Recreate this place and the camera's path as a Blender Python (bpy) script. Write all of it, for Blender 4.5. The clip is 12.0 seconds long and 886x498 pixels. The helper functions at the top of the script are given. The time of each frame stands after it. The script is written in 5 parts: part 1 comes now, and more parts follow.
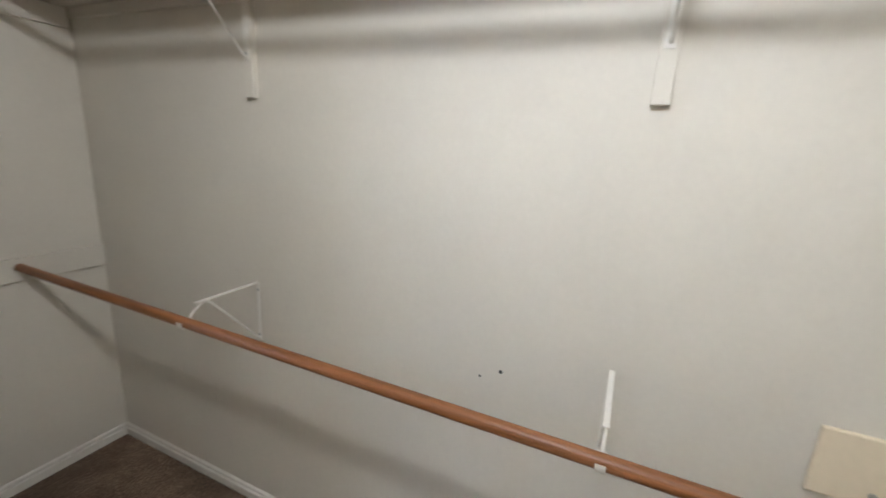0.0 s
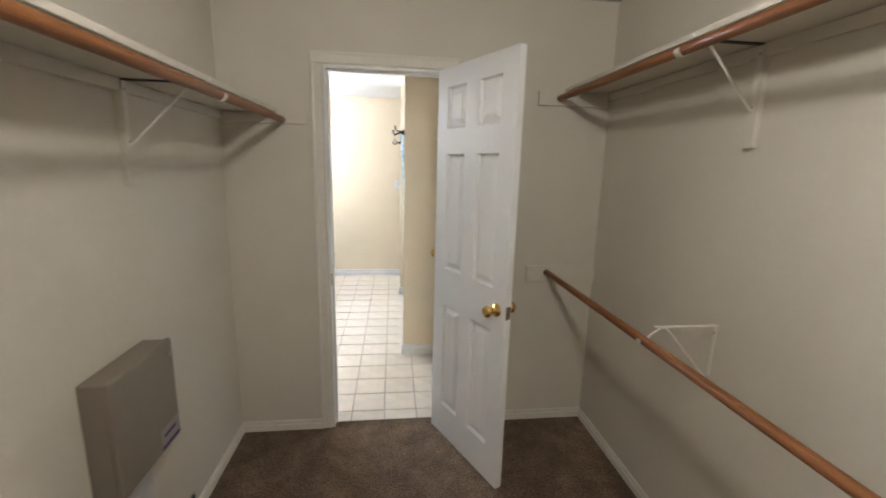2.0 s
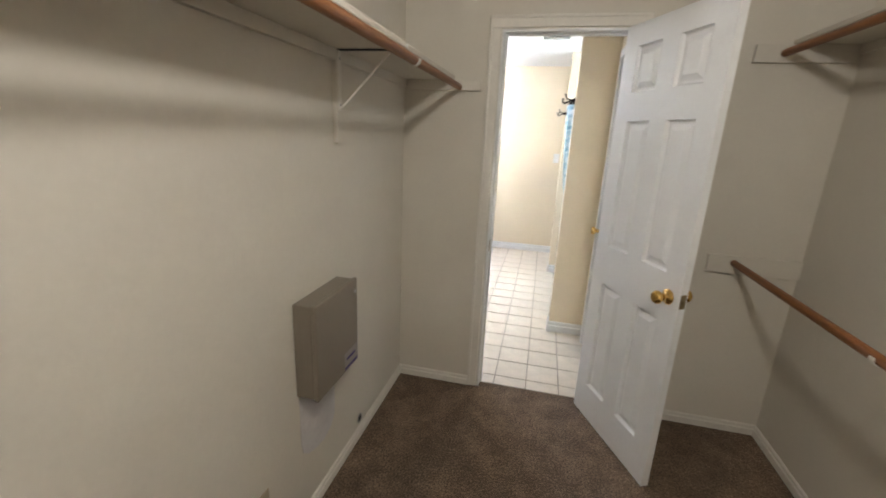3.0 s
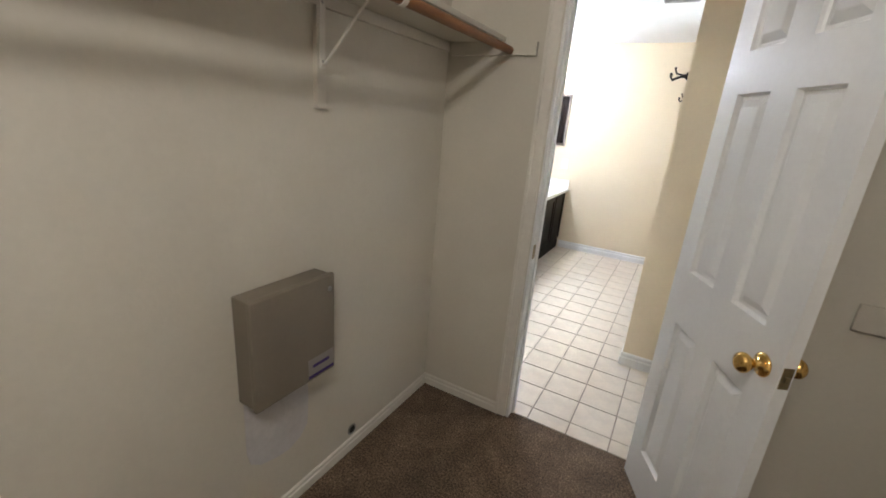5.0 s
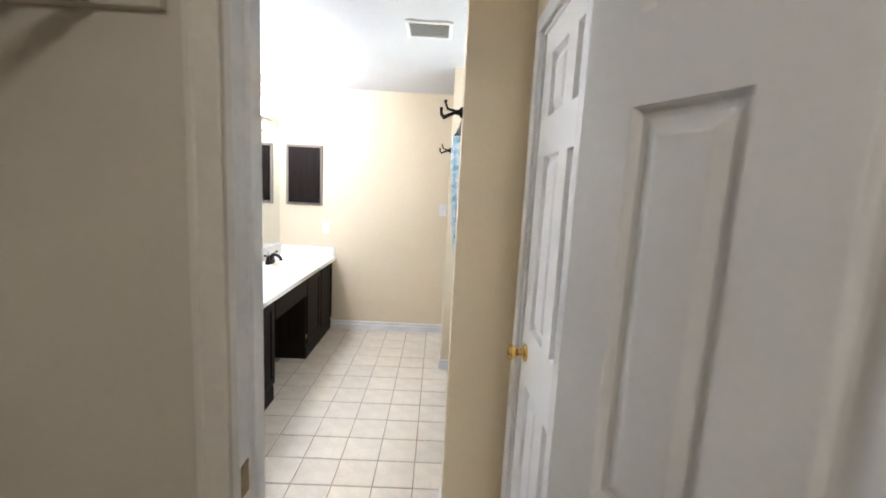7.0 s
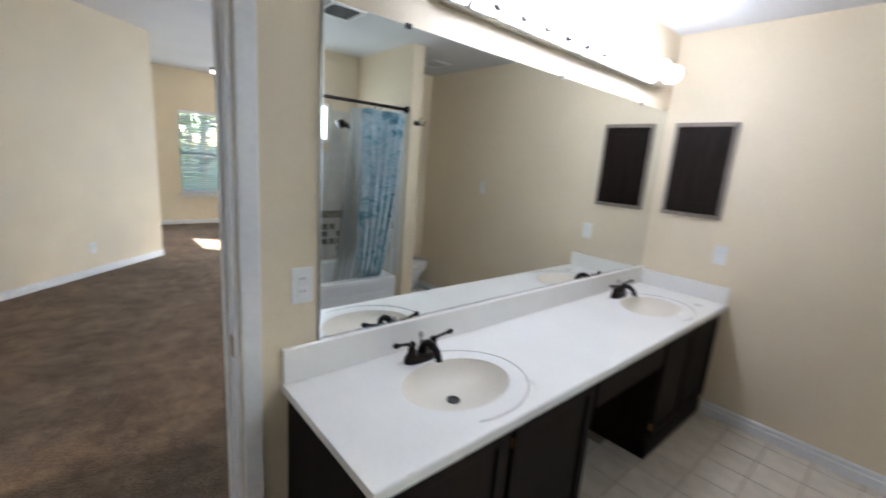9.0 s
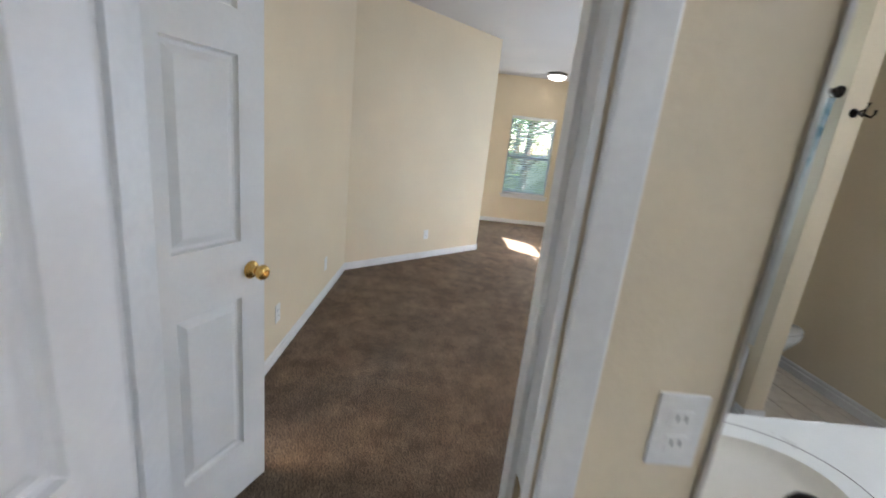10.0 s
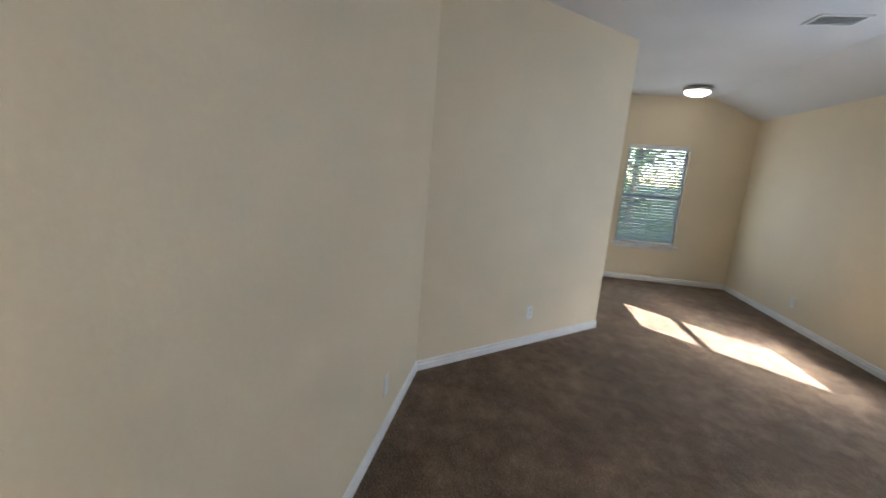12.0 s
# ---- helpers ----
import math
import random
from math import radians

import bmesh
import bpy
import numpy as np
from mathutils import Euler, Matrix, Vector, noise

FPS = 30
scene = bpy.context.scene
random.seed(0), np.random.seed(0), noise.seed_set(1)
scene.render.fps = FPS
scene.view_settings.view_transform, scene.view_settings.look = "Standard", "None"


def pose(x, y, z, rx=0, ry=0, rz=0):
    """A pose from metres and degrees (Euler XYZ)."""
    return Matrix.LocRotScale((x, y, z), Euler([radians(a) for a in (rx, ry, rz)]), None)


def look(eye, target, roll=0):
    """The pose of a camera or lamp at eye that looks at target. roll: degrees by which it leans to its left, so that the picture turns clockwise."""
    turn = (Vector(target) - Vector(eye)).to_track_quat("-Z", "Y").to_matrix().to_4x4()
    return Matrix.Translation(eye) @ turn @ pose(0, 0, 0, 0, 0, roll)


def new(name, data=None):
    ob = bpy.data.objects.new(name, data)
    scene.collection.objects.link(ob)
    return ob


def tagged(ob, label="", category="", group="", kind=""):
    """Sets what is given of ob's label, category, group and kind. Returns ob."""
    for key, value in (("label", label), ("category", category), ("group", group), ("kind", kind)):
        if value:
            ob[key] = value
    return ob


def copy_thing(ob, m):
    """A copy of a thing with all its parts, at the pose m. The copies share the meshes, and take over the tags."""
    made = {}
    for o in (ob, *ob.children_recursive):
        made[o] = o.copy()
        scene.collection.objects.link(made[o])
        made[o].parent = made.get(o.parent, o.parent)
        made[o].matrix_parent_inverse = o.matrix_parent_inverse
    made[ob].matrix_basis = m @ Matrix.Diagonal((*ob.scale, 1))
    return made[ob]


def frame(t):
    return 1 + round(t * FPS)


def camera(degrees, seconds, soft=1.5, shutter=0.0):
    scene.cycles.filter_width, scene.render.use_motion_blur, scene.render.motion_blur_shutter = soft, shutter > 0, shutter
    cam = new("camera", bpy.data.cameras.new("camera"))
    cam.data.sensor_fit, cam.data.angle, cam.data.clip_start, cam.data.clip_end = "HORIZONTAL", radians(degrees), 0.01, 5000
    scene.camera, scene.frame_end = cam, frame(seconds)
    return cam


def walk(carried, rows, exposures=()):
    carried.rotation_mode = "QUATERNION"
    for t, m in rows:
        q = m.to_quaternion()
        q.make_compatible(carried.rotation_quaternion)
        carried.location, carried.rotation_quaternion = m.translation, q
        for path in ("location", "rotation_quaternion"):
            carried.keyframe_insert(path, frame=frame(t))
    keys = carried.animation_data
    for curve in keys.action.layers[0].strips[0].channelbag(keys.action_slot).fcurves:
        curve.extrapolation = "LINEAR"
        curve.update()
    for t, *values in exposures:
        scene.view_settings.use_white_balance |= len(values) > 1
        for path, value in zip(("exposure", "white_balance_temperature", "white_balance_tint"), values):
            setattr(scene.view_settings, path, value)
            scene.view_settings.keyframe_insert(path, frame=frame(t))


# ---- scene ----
cam = camera(93.7, 12.0, 1.7, 0.3)
PATH = [
    (0, (0.483, -2.16, 1.533), (2.262, -1.386, 1.046), 3.6),
    (0.5, (0.515, -2.259, 1.528), (1.952, -0.938, 1.088), 3.0),
    (1, (0.5, -2.287, 1.552), (1.537, -0.617, 1.182), 1.7),
    (1.5, (0.422, -2.279, 1.571), (1.031, -0.411, 1.202), 1.1),
    (2, (0.343, -2.296, 1.56), (0.583, -0.35, 1.165), 1.5),
    (2.5, (0.3, -2.306, 1.54), (0.201, -0.36, 1.089), 2.1),
    (3, (0.266, -2.307, 1.518), (-0.169, -0.428, 0.989), 2.6),
    (3.5, (0.262, -2.219, 1.475), (-0.399, -0.429, 0.876), 3.4),
    (3.6, (0.271, -2.182, 1.471), (-0.428, -0.416, 0.846), 2.8),
    (3.7, (0.251, -2.147, 1.472), (-0.471, -0.398, 0.825), 3.8),
    (5.3, (0.554, -1.739, 1.472), (-0.379, -0.067, 0.892), 4.5),
    (5.5, (0.528, -1.688, 1.46), (-0.302, 0.047, 0.913), 4.7),
    (5.6, (0.511, -1.652, 1.467), (-0.257, 0.115, 0.931), 4.8),
    (6, (0.407, -1.414, 1.497), (0.004, 0.491, 1.043), 4.7),
    (6.3, (0.362, -1.244, 1.513), (0.299, 0.714, 1.113), 4.8),
    (6.5, (0.363, -1.104, 1.494), (0.409, 0.864, 1.136), 4.4),
    (6.7, (0.359, -0.951, 1.487), (0.412, 1.029, 1.211), 3.4),
    (8.3, (0.24, 0.201, 1.489), (-0.312, 2.087, 1.115), 2.0),
    (8.5, (0.206, 0.319, 1.499), (-0.636, 2.093, 1.12), 2.4),
    (8.7, (0.165, 0.405, 1.505), (-0.973, 2.004, 1.119), 2.7),
    (9, (0.0, 0.48, 1.5), (-1.466, 1.778, 1.091), 4.3),
    (9.1, (-0.059, 0.511, 1.486), (-1.63, 1.682, 1.086), 4.2),
    (9.5, (-0.348, 0.578, 1.48), (-2.19, 1.224, 1.041), 6.0),
    (10, (-0.73, 0.615, 1.445), (-2.666, 0.672, 0.948), 6.3),
    (10.5, (-1.124, 0.541, 1.473), (-3.074, 0.533, 1.027), 5.9),
    (11, (-1.525, 0.461, 1.531), (-3.48, 0.578, 1.127), 4.5),
    (11.2, (-1.654, 0.453, 1.513), (-3.614, 0.515, 1.12), 3.5),
    (11.5, (-1.889, 0.403, 1.519), (-3.847, 0.338, 1.116), 3.2),
    (12, (-2.207, 0.291, 1.507), (-4.144, -0.022, 1.122), 4.6),
]
EXPOSURES = (
    (0.0, 6.28, 5800, 10),
    (0.6, 5.98, 6350, 10),
    (1.2, 5.84, 6500, 10),
    (2.5, 5.9, 6600, 11),
    (3.5, 5.98, 6550, 11),
    (5.5, 5.7, 6600, 12),
    (6.5, 5.79, 6700, 13),
    (7.4, 5.1, 6600, 12),
    (8.3, 4.36, 6450, 12),
    (9.0, 4.31, 6400, 13),
    (9.5, 4.3, 6500, 14),
    (10.0, 4.27, 6500, 14),
    (10.5, 4.18, 6600, 13),
    (11.0, 3.84, 6450, 11),
    (11.5, 3.62, 6350, 12),
    (12.0, 3.66, 6400, 13),
)
walk(cam, [(t, look(eye, target, roll)) for t, eye, target, roll in PATH], EXPOSURES)

# ---- world and light ----
SUN_AZ, SUN_EL = radians(42.2), radians(34.7)   # light travels towards -x and -y
sun_way = Vector((-math.sin(SUN_AZ) * math.cos(SUN_EL), -math.cos(SUN_AZ) * math.cos(SUN_EL), -math.sin(SUN_EL)))
world = bpy.data.worlds.new("sky")
scene.world = world
world.use_nodes = True
_nt = world.node_tree
_sky = _nt.nodes.new("ShaderNodeTexSky")
_sky.sky_type = "NISHITA"
_sky.sun_disc = False
_sky.sun_elevation = SUN_EL
_sky.sun_rotation = SUN_AZ
_sky.dust_density = 0.0   # a clear blue day, with no bright haze round the sun
_nt.links.new(_sky.outputs["Color"], _nt.nodes["Background"].inputs["Color"])
_nt.nodes["Background"].inputs["Strength"].default_value = 0.085


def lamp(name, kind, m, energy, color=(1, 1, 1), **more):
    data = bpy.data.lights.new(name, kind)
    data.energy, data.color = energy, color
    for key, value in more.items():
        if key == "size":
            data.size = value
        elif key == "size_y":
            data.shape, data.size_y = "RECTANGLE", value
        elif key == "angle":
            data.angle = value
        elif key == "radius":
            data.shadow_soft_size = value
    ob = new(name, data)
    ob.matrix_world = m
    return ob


lamp("sun", "SUN", look((0, 0, 8), Vector((0, 0, 8)) + sun_way), 5.0, (1.0, 0.98, 0.96), angle=radians(0.5))
CLOSET_LAMP = (0.48, -2.08, 2.29)
lamp("closet_bulb", "POINT", pose(*CLOSET_LAMP), 0.56, (1.0, 0.98, 0.95), radius=0.075)
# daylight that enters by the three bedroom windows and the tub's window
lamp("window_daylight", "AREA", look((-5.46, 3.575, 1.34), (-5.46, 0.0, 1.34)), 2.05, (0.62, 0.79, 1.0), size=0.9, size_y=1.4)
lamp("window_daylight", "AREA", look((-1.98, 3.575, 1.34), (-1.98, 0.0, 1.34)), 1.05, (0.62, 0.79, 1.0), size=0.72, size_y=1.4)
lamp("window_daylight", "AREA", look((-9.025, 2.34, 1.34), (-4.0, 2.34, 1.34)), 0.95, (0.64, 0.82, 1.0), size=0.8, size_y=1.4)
lamp("window_daylight", "AREA", look((1.305, 1.965, 1.775), (-1.0, 1.965, 1.775)), 0.33, (0.72, 0.85, 1.0), size=0.58, size_y=0.28)


# ---- materials ----
def mat(name, color, rough=0.6, metal=0.0, var=0.06, scale=6.0, bump=0.0, bump_scale=120.0, fine=0.04, fine_scale=60.0,
        emit=None, strength=0.0, coat=0.0, trans=0.0, ior=1.45, rand=0.0, spec=0.5, bump_dist=0.002, stretch=None, tint=None):
    """A painted or grained surface: broad blotches and fine grain in colour and roughness, with fine relief."""
    m = bpy.data.materials.new(name)
    m.use_nodes = True
    nt = m.node_tree
    n, link = nt.nodes, nt.links.new
    b = n["Principled BSDF"]
    b.inputs["Metallic"].default_value, b.inputs["IOR"].default_value = metal, ior
    b.inputs["Coat Weight"].default_value = coat
    b.inputs["Specular IOR Level"].default_value = spec
    b.inputs["Transmission Weight"].default_value = trans
    tc = n.new("ShaderNodeTexCoord")
    vec = tc.outputs["Object"]
    if stretch:
        mp = n.new("ShaderNodeMapping")
        mp.inputs["Scale"].default_value = stretch
        link(vec, mp.inputs["Vector"])
        vec = mp.outputs["Vector"]
    a = n.new("ShaderNodeTexNoise")
    a.inputs["Scale"].default_value, a.inputs["Detail"].default_value = scale, 4
    f = n.new("ShaderNodeTexNoise")
    f.inputs["Scale"].default_value, f.inputs["Detail"].default_value = fine_scale, 3
    link(vec, a.inputs["Vector"]), link(vec, f.inputs["Vector"])
    c1 = n.new("ShaderNodeMix")
    c1.data_type = "RGBA"
    dark = tint or [max(0, c * (1 - 2 * var)) for c in color]
    c1.inputs["A"].default_value = (*dark, 1)
    c1.inputs["B"].default_value = (*[min(1, c * (1 + var)) for c in color], 1)
    ra = n.new("ShaderNodeMapRange")
    ra.inputs["From Min"].default_value, ra.inputs["From Max"].default_value = 0.3, 0.7
    link(a.outputs["Fac"], ra.inputs["Value"]), link(ra.outputs["Result"], c1.inputs["Factor"])
    hv = n.new("ShaderNodeHueSaturation")
    rb = n.new("ShaderNodeMapRange")
    rb.inputs["From Min"].default_value, rb.inputs["From Max"].default_value = 0.3, 0.7
    rb.inputs["To Min"].default_value, rb.inputs["To Max"].default_value = 1 - fine, 1 + fine
    link(f.outputs["Fac"], rb.inputs["Value"])
    val = rb.outputs["Result"]
    if rand:
        oi = n.new("ShaderNodeObjectInfo")
        rr = n.new("ShaderNodeMapRange")
        rr.inputs["To Min"].default_value, rr.inputs["To Max"].default_value = 1 - rand, 1 + rand
        link(oi.outputs["Random"], rr.inputs["Value"])
        mu = n.new("ShaderNodeMath")
        mu.operation = "MULTIPLY"
        link(val, mu.inputs[0]), link(rr.outputs["Result"], mu.inputs[1])
        val = mu.outputs["Value"]
    link(c1.outputs["Result"], hv.inputs["Color"]), link(val, hv.inputs["Value"])
    link(hv.outputs["Color"], b.inputs["Base Color"])
    rc = n.new("ShaderNodeMapRange")
    rc.inputs["To Min"].default_value, rc.inputs["To Max"].default_value = max(0, rough - 0.07), min(1, rough + 0.07)
    link(a.outputs["Fac"], rc.inputs["Value"]), link(rc.outputs["Result"], b.inputs["Roughness"])
    if bump:
        bt = n.new("ShaderNodeTexNoise")
        bt.inputs["Scale"].default_value, bt.inputs["Detail"].default_value = bump_scale, 3
        link(vec, bt.inputs["Vector"])
        bp = n.new("ShaderNodeBump")
        bp.inputs["Strength"].default_value, bp.inputs["Distance"].default_value = bump, bump_dist
        link(bt.outputs["Fac"], bp.inputs["Height"]), link(bp.outputs["Normal"], b.inputs["Normal"])
    if emit:
        b.inputs["Emission Color"].default_value, b.inputs["Emission Strength"].default_value = (*emit, 1), strength
    return m


def carpet_mat():
    """Brown twisted pile: dark gaps between tufts, flecks of two browns, and trodden patches."""
    m = bpy.data.materials.new("brown_carpet")
    m.use_nodes = True
    nt = m.node_tree
    n, link = nt.nodes, nt.links.new
    b = n["Principled BSDF"]
    b.inputs["Roughness"].default_value = 0.95
    b.inputs["Sheen Weight"].default_value = 0.0
    tc = n.new("ShaderNodeTexCoord")
    def tex(scale, detail, rough=0.6):
        t = n.new("ShaderNodeTexNoise")
        t.inputs["Scale"].default_value, t.inputs["Detail"].default_value, t.inputs["Roughness"].default_value = scale, detail, rough
        link(tc.outputs["Object"], t.inputs["Vector"])
        return t.outputs["Fac"]
    def span(v, lo, hi, a, z):
        r = n.new("ShaderNodeMapRange")
        for key, x in (("From Min", lo), ("From Max", hi), ("To Min", a), ("To Max", z)):
            r.inputs[key].default_value = x
        link(v, r.inputs["Value"])
        return r.outputs["Result"]
    tuft, fleck, tread = tex(120, 4, 0.8), tex(7, 5, 0.75), tex(2.0, 5, 0.7)
    ramp = n.new("ShaderNodeValToRGB")
    e = ramp.color_ramp.elements
    e[0].position, e[0].color = 0.37, (0.036, 0.023, 0.014, 1)
    e[1].position, e[1].color = 0.66, (0.345, 0.238, 0.155, 1)
    k = e.new(0.50)
    k.color = (0.140, 0.092, 0.056, 1)
    link(tuft, ramp.inputs["Fac"])
    mul = n.new("ShaderNodeMath")
    mul.operation = "MULTIPLY"
    link(span(fleck, 0.38, 0.62, 0.74, 1.22), mul.inputs[0]), link(span(tread, 0.40, 0.60, 0.78, 1.18), mul.inputs[1])
    hv = n.new("ShaderNodeHueSaturation")
    link(ramp.outputs["Color"], hv.inputs["Color"]), link(mul.outputs["Value"], hv.inputs["Value"])
    link(hv.outputs["Color"], b.inputs["Base Color"])
    bp = n.new("ShaderNodeBump")
    bp.inputs["Strength"].default_value, bp.inputs["Distance"].default_value = 0.8, 0.006
    link(tuft, bp.inputs["Height"]), link(bp.outputs["Normal"], b.inputs["Normal"])
    return m


M_CLOSET = mat("closet_paint", (0.64, 0.593, 0.506), 0.62, var=0.025, scale=1.6, bump=0.25, bump_scale=90, fine=0.015)
M_CREAM = mat("cream_paint", (0.75, 0.637, 0.46), 0.6, var=0.025, scale=1.3, bump=0.25, bump_scale=90, fine=0.015)
M_CEIL = mat("ceiling_paint", (0.68, 0.675, 0.665), 0.8, var=0.02, scale=1.5, bump=0.5, bump_scale=70, fine=0.02)
M_WHITE = mat("white_gloss_paint", (0.80, 0.795, 0.78), 0.34, var=0.02, scale=3, bump=0.08, bump_scale=60, fine=0.015)
M_TRIM = mat("trim_paint", (0.76, 0.75, 0.73), 0.4, var=0.04, scale=4, fine=0.03)
M_TRIMC = mat("cream_trim_paint", (0.72, 0.68, 0.605), 0.5, var=0.03, scale=4, fine=0.03)
M_CARPET = carpet_mat()
M_TILE = mat("floor_tile_glaze", (0.66, 0.585, 0.485), 0.32, var=0.06, scale=9, fine=0.04, fine_scale=45, bump=0.1, bump_scale=25, rand=0.04)
M_GROUT = mat("grout", (0.33, 0.265, 0.20), 0.9, var=0.15, scale=8, fine=0.1)
M_ROD = mat("stained_rod_wood", (0.25, 0.095, 0.029), 0.46, var=0.16, scale=5, fine=0.12, fine_scale=40, stretch=(14, 0.7, 14), coat=0.06)
M_ESPRESSO = mat("espresso_wood", (0.014, 0.0085, 0.006), 0.55, spec=0.14, var=0.2, scale=4, fine=0.15, fine_scale=30, stretch=(8, 8, 0.8))
# near-black without gloss: the shade of the knee space put into the colour
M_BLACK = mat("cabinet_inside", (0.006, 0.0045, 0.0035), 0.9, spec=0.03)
M_MARBLE = mat("cultured_marble", (0.84, 0.815, 0.76), 0.3, var=0.02, scale=3, fine=0.012, coat=0.12)
M_BOWL = mat("bowl_marble", (0.76, 0.69, 0.58), 0.4, var=0.02, scale=3, fine=0.012)
# grey that paints the shade in the marble's moulded groove
M_GROOVE_SHADE = mat("grey_seam", (0.24, 0.21, 0.18), 0.6)
M_BRONZE = mat("oil_rubbed_bronze", (0.022, 0.015, 0.012), 0.34, metal=0.75, var=0.2, scale=20)
M_BRASS = mat("polished_brass", (0.80, 0.52, 0.17), 0.14, metal=1.0, var=0.06, scale=20)
M_AGED = mat("aged_brass", (0.36, 0.27, 0.15), 0.45, metal=0.9, var=0.15, scale=30)
M_STEEL = mat("brushed_steel", (0.42, 0.40, 0.37), 0.35, metal=1.0, var=0.06, scale=20)
M_CHROME = mat("chrome", (0.78, 0.78, 0.79), 0.08, metal=1.0, var=0.02)
M_PLASTIC = mat("white_plastic", (0.78, 0.77, 0.74), 0.35, var=0.02)
M_DARK = mat("dark_slot", (0.03, 0.028, 0.026), 0.6)
M_BOX = mat("taupe_enamel", (0.215, 0.18, 0.138), 0.42, var=0.04, scale=5, fine=0.02)
M_BEIGE = mat("aged_beige_plastic", (0.42, 0.34, 0.23), 0.45, var=0.05)
M_INK = mat("purple_ink", (0.05, 0.022, 0.15), 0.5)
M_STICKER = mat("faded_sticker", (0.30, 0.27, 0.25), 0.5, var=0.05)
M_PATCH = mat("primer_patch", (0.60, 0.575, 0.57), 0.6, var=0.05, scale=8)
M_PORC = mat("porcelain", (0.80, 0.80, 0.79), 0.1, var=0.01, coat=0.5)
M_TUB = mat("tub_enamel", (0.78, 0.78, 0.77), 0.16, var=0.01, coat=0.4)
M_WTILE = mat("shower_tile_glaze", (0.72, 0.69, 0.63), 0.2, var=0.03, scale=8, rand=0.03)
M_ACCENT = mat("brown_accent_tile", (0.25, 0.205, 0.165), 0.3, var=0.2, scale=12, rand=0.2)
M_WGROUT = mat("white_grout", (0.67, 0.64, 0.585), 0.6, var=0.06, scale=8)
M_BLIND = mat("white_slat", (0.80, 0.81, 0.82), 0.45, var=0.02, fine=0.02)


def slat_mat():
    """Thin white vinyl that lets some daylight through; the sky's blue shade is put into its base colour."""
    m = bpy.data.materials.new("translucent_slat")
    m.use_nodes = True
    nt = m.node_tree
    n, link = nt.nodes, nt.links.new
    b = n["Principled BSDF"]
    # blue-grey instead of the rails' white: dim skylight painted into the slats
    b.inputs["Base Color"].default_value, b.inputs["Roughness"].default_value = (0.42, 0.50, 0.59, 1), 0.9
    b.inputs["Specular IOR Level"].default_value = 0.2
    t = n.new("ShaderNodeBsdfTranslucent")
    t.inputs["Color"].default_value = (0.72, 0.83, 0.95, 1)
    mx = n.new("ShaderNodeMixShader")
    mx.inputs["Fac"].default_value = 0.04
    link(b.outputs["BSDF"], mx.inputs[1]), link(t.outputs["BSDF"], mx.inputs[2])
    link(mx.outputs["Shader"], n["Material Output"].inputs["Surface"])
    return m


def leaf_mat():
    """Thin green leaves, lit through by the sun."""
    m = mat("leaf", (0.11, 0.20, 0.045), 0.5, var=0.35, scale=1.2, fine=0.2)
    n, link = m.node_tree.nodes, m.node_tree.links.new
    t = n.new("ShaderNodeBsdfTranslucent")
    t.inputs["Color"].default_value = (0.22, 0.38, 0.13, 1)
    mx = n.new("ShaderNodeMixShader")
    mx.inputs["Fac"].default_value = 0.45
    link(n["Principled BSDF"].outputs["BSDF"], mx.inputs[1]), link(t.outputs["BSDF"], mx.inputs[2])
    link(mx.outputs["Shader"], n["Material Output"].inputs["Surface"])
    return m


M_SLAT = slat_mat()
M_BULB = mat("lit_globe", (0.9, 0.9, 0.88), 0.3, emit=(0.735, 0.815, 1.0), strength=1.65)
M_LAMPGLASS = mat("lit_glass_bowl", (0.9, 0.9, 0.88), 0.3, emit=(1.0, 0.96, 0.9), strength=0.57)
M_GRASS = mat("lawn", (0.035, 0.06, 0.018), 0.9, var=0.3, scale=0.6, fine=0.3, fine_scale=6)
M_BARK = mat("bark", (0.10, 0.075, 0.05), 0.9, var=0.3, scale=6)
M_LEAF = leaf_mat()
M_SIDING = mat("pale_siding", (0.25, 0.24, 0.225), 0.7, var=0.06, scale=2)
M_SHINGLE = mat("grey_shingle", (0.12, 0.11, 0.11), 0.9, var=0.2, scale=3, fine=0.2)


def mirror_mat():
    m = bpy.data.materials.new("silvered_mirror")
    m.use_nodes = True
    b = m.node_tree.nodes["Principled BSDF"]
    b.inputs["Base Color"].default_value = (0.80, 0.83, 0.81, 1)
    b.inputs["Metallic"].default_value, b.inputs["Roughness"].default_value = 1.0, 0.0
    return m


def glass_mat(name, color=(0.96, 0.98, 0.98), rough=0.0, ior=1.45):
    m = bpy.data.materials.new(name)
    m.use_nodes = True
    b = m.node_tree.nodes["Principled BSDF"]
    b.inputs["Base Color"].default_value = (*color, 1)
    b.inputs["Roughness"].default_value, b.inputs["IOR"].default_value = rough, ior
    b.inputs["Transmission Weight"].default_value = 1.0
    return m


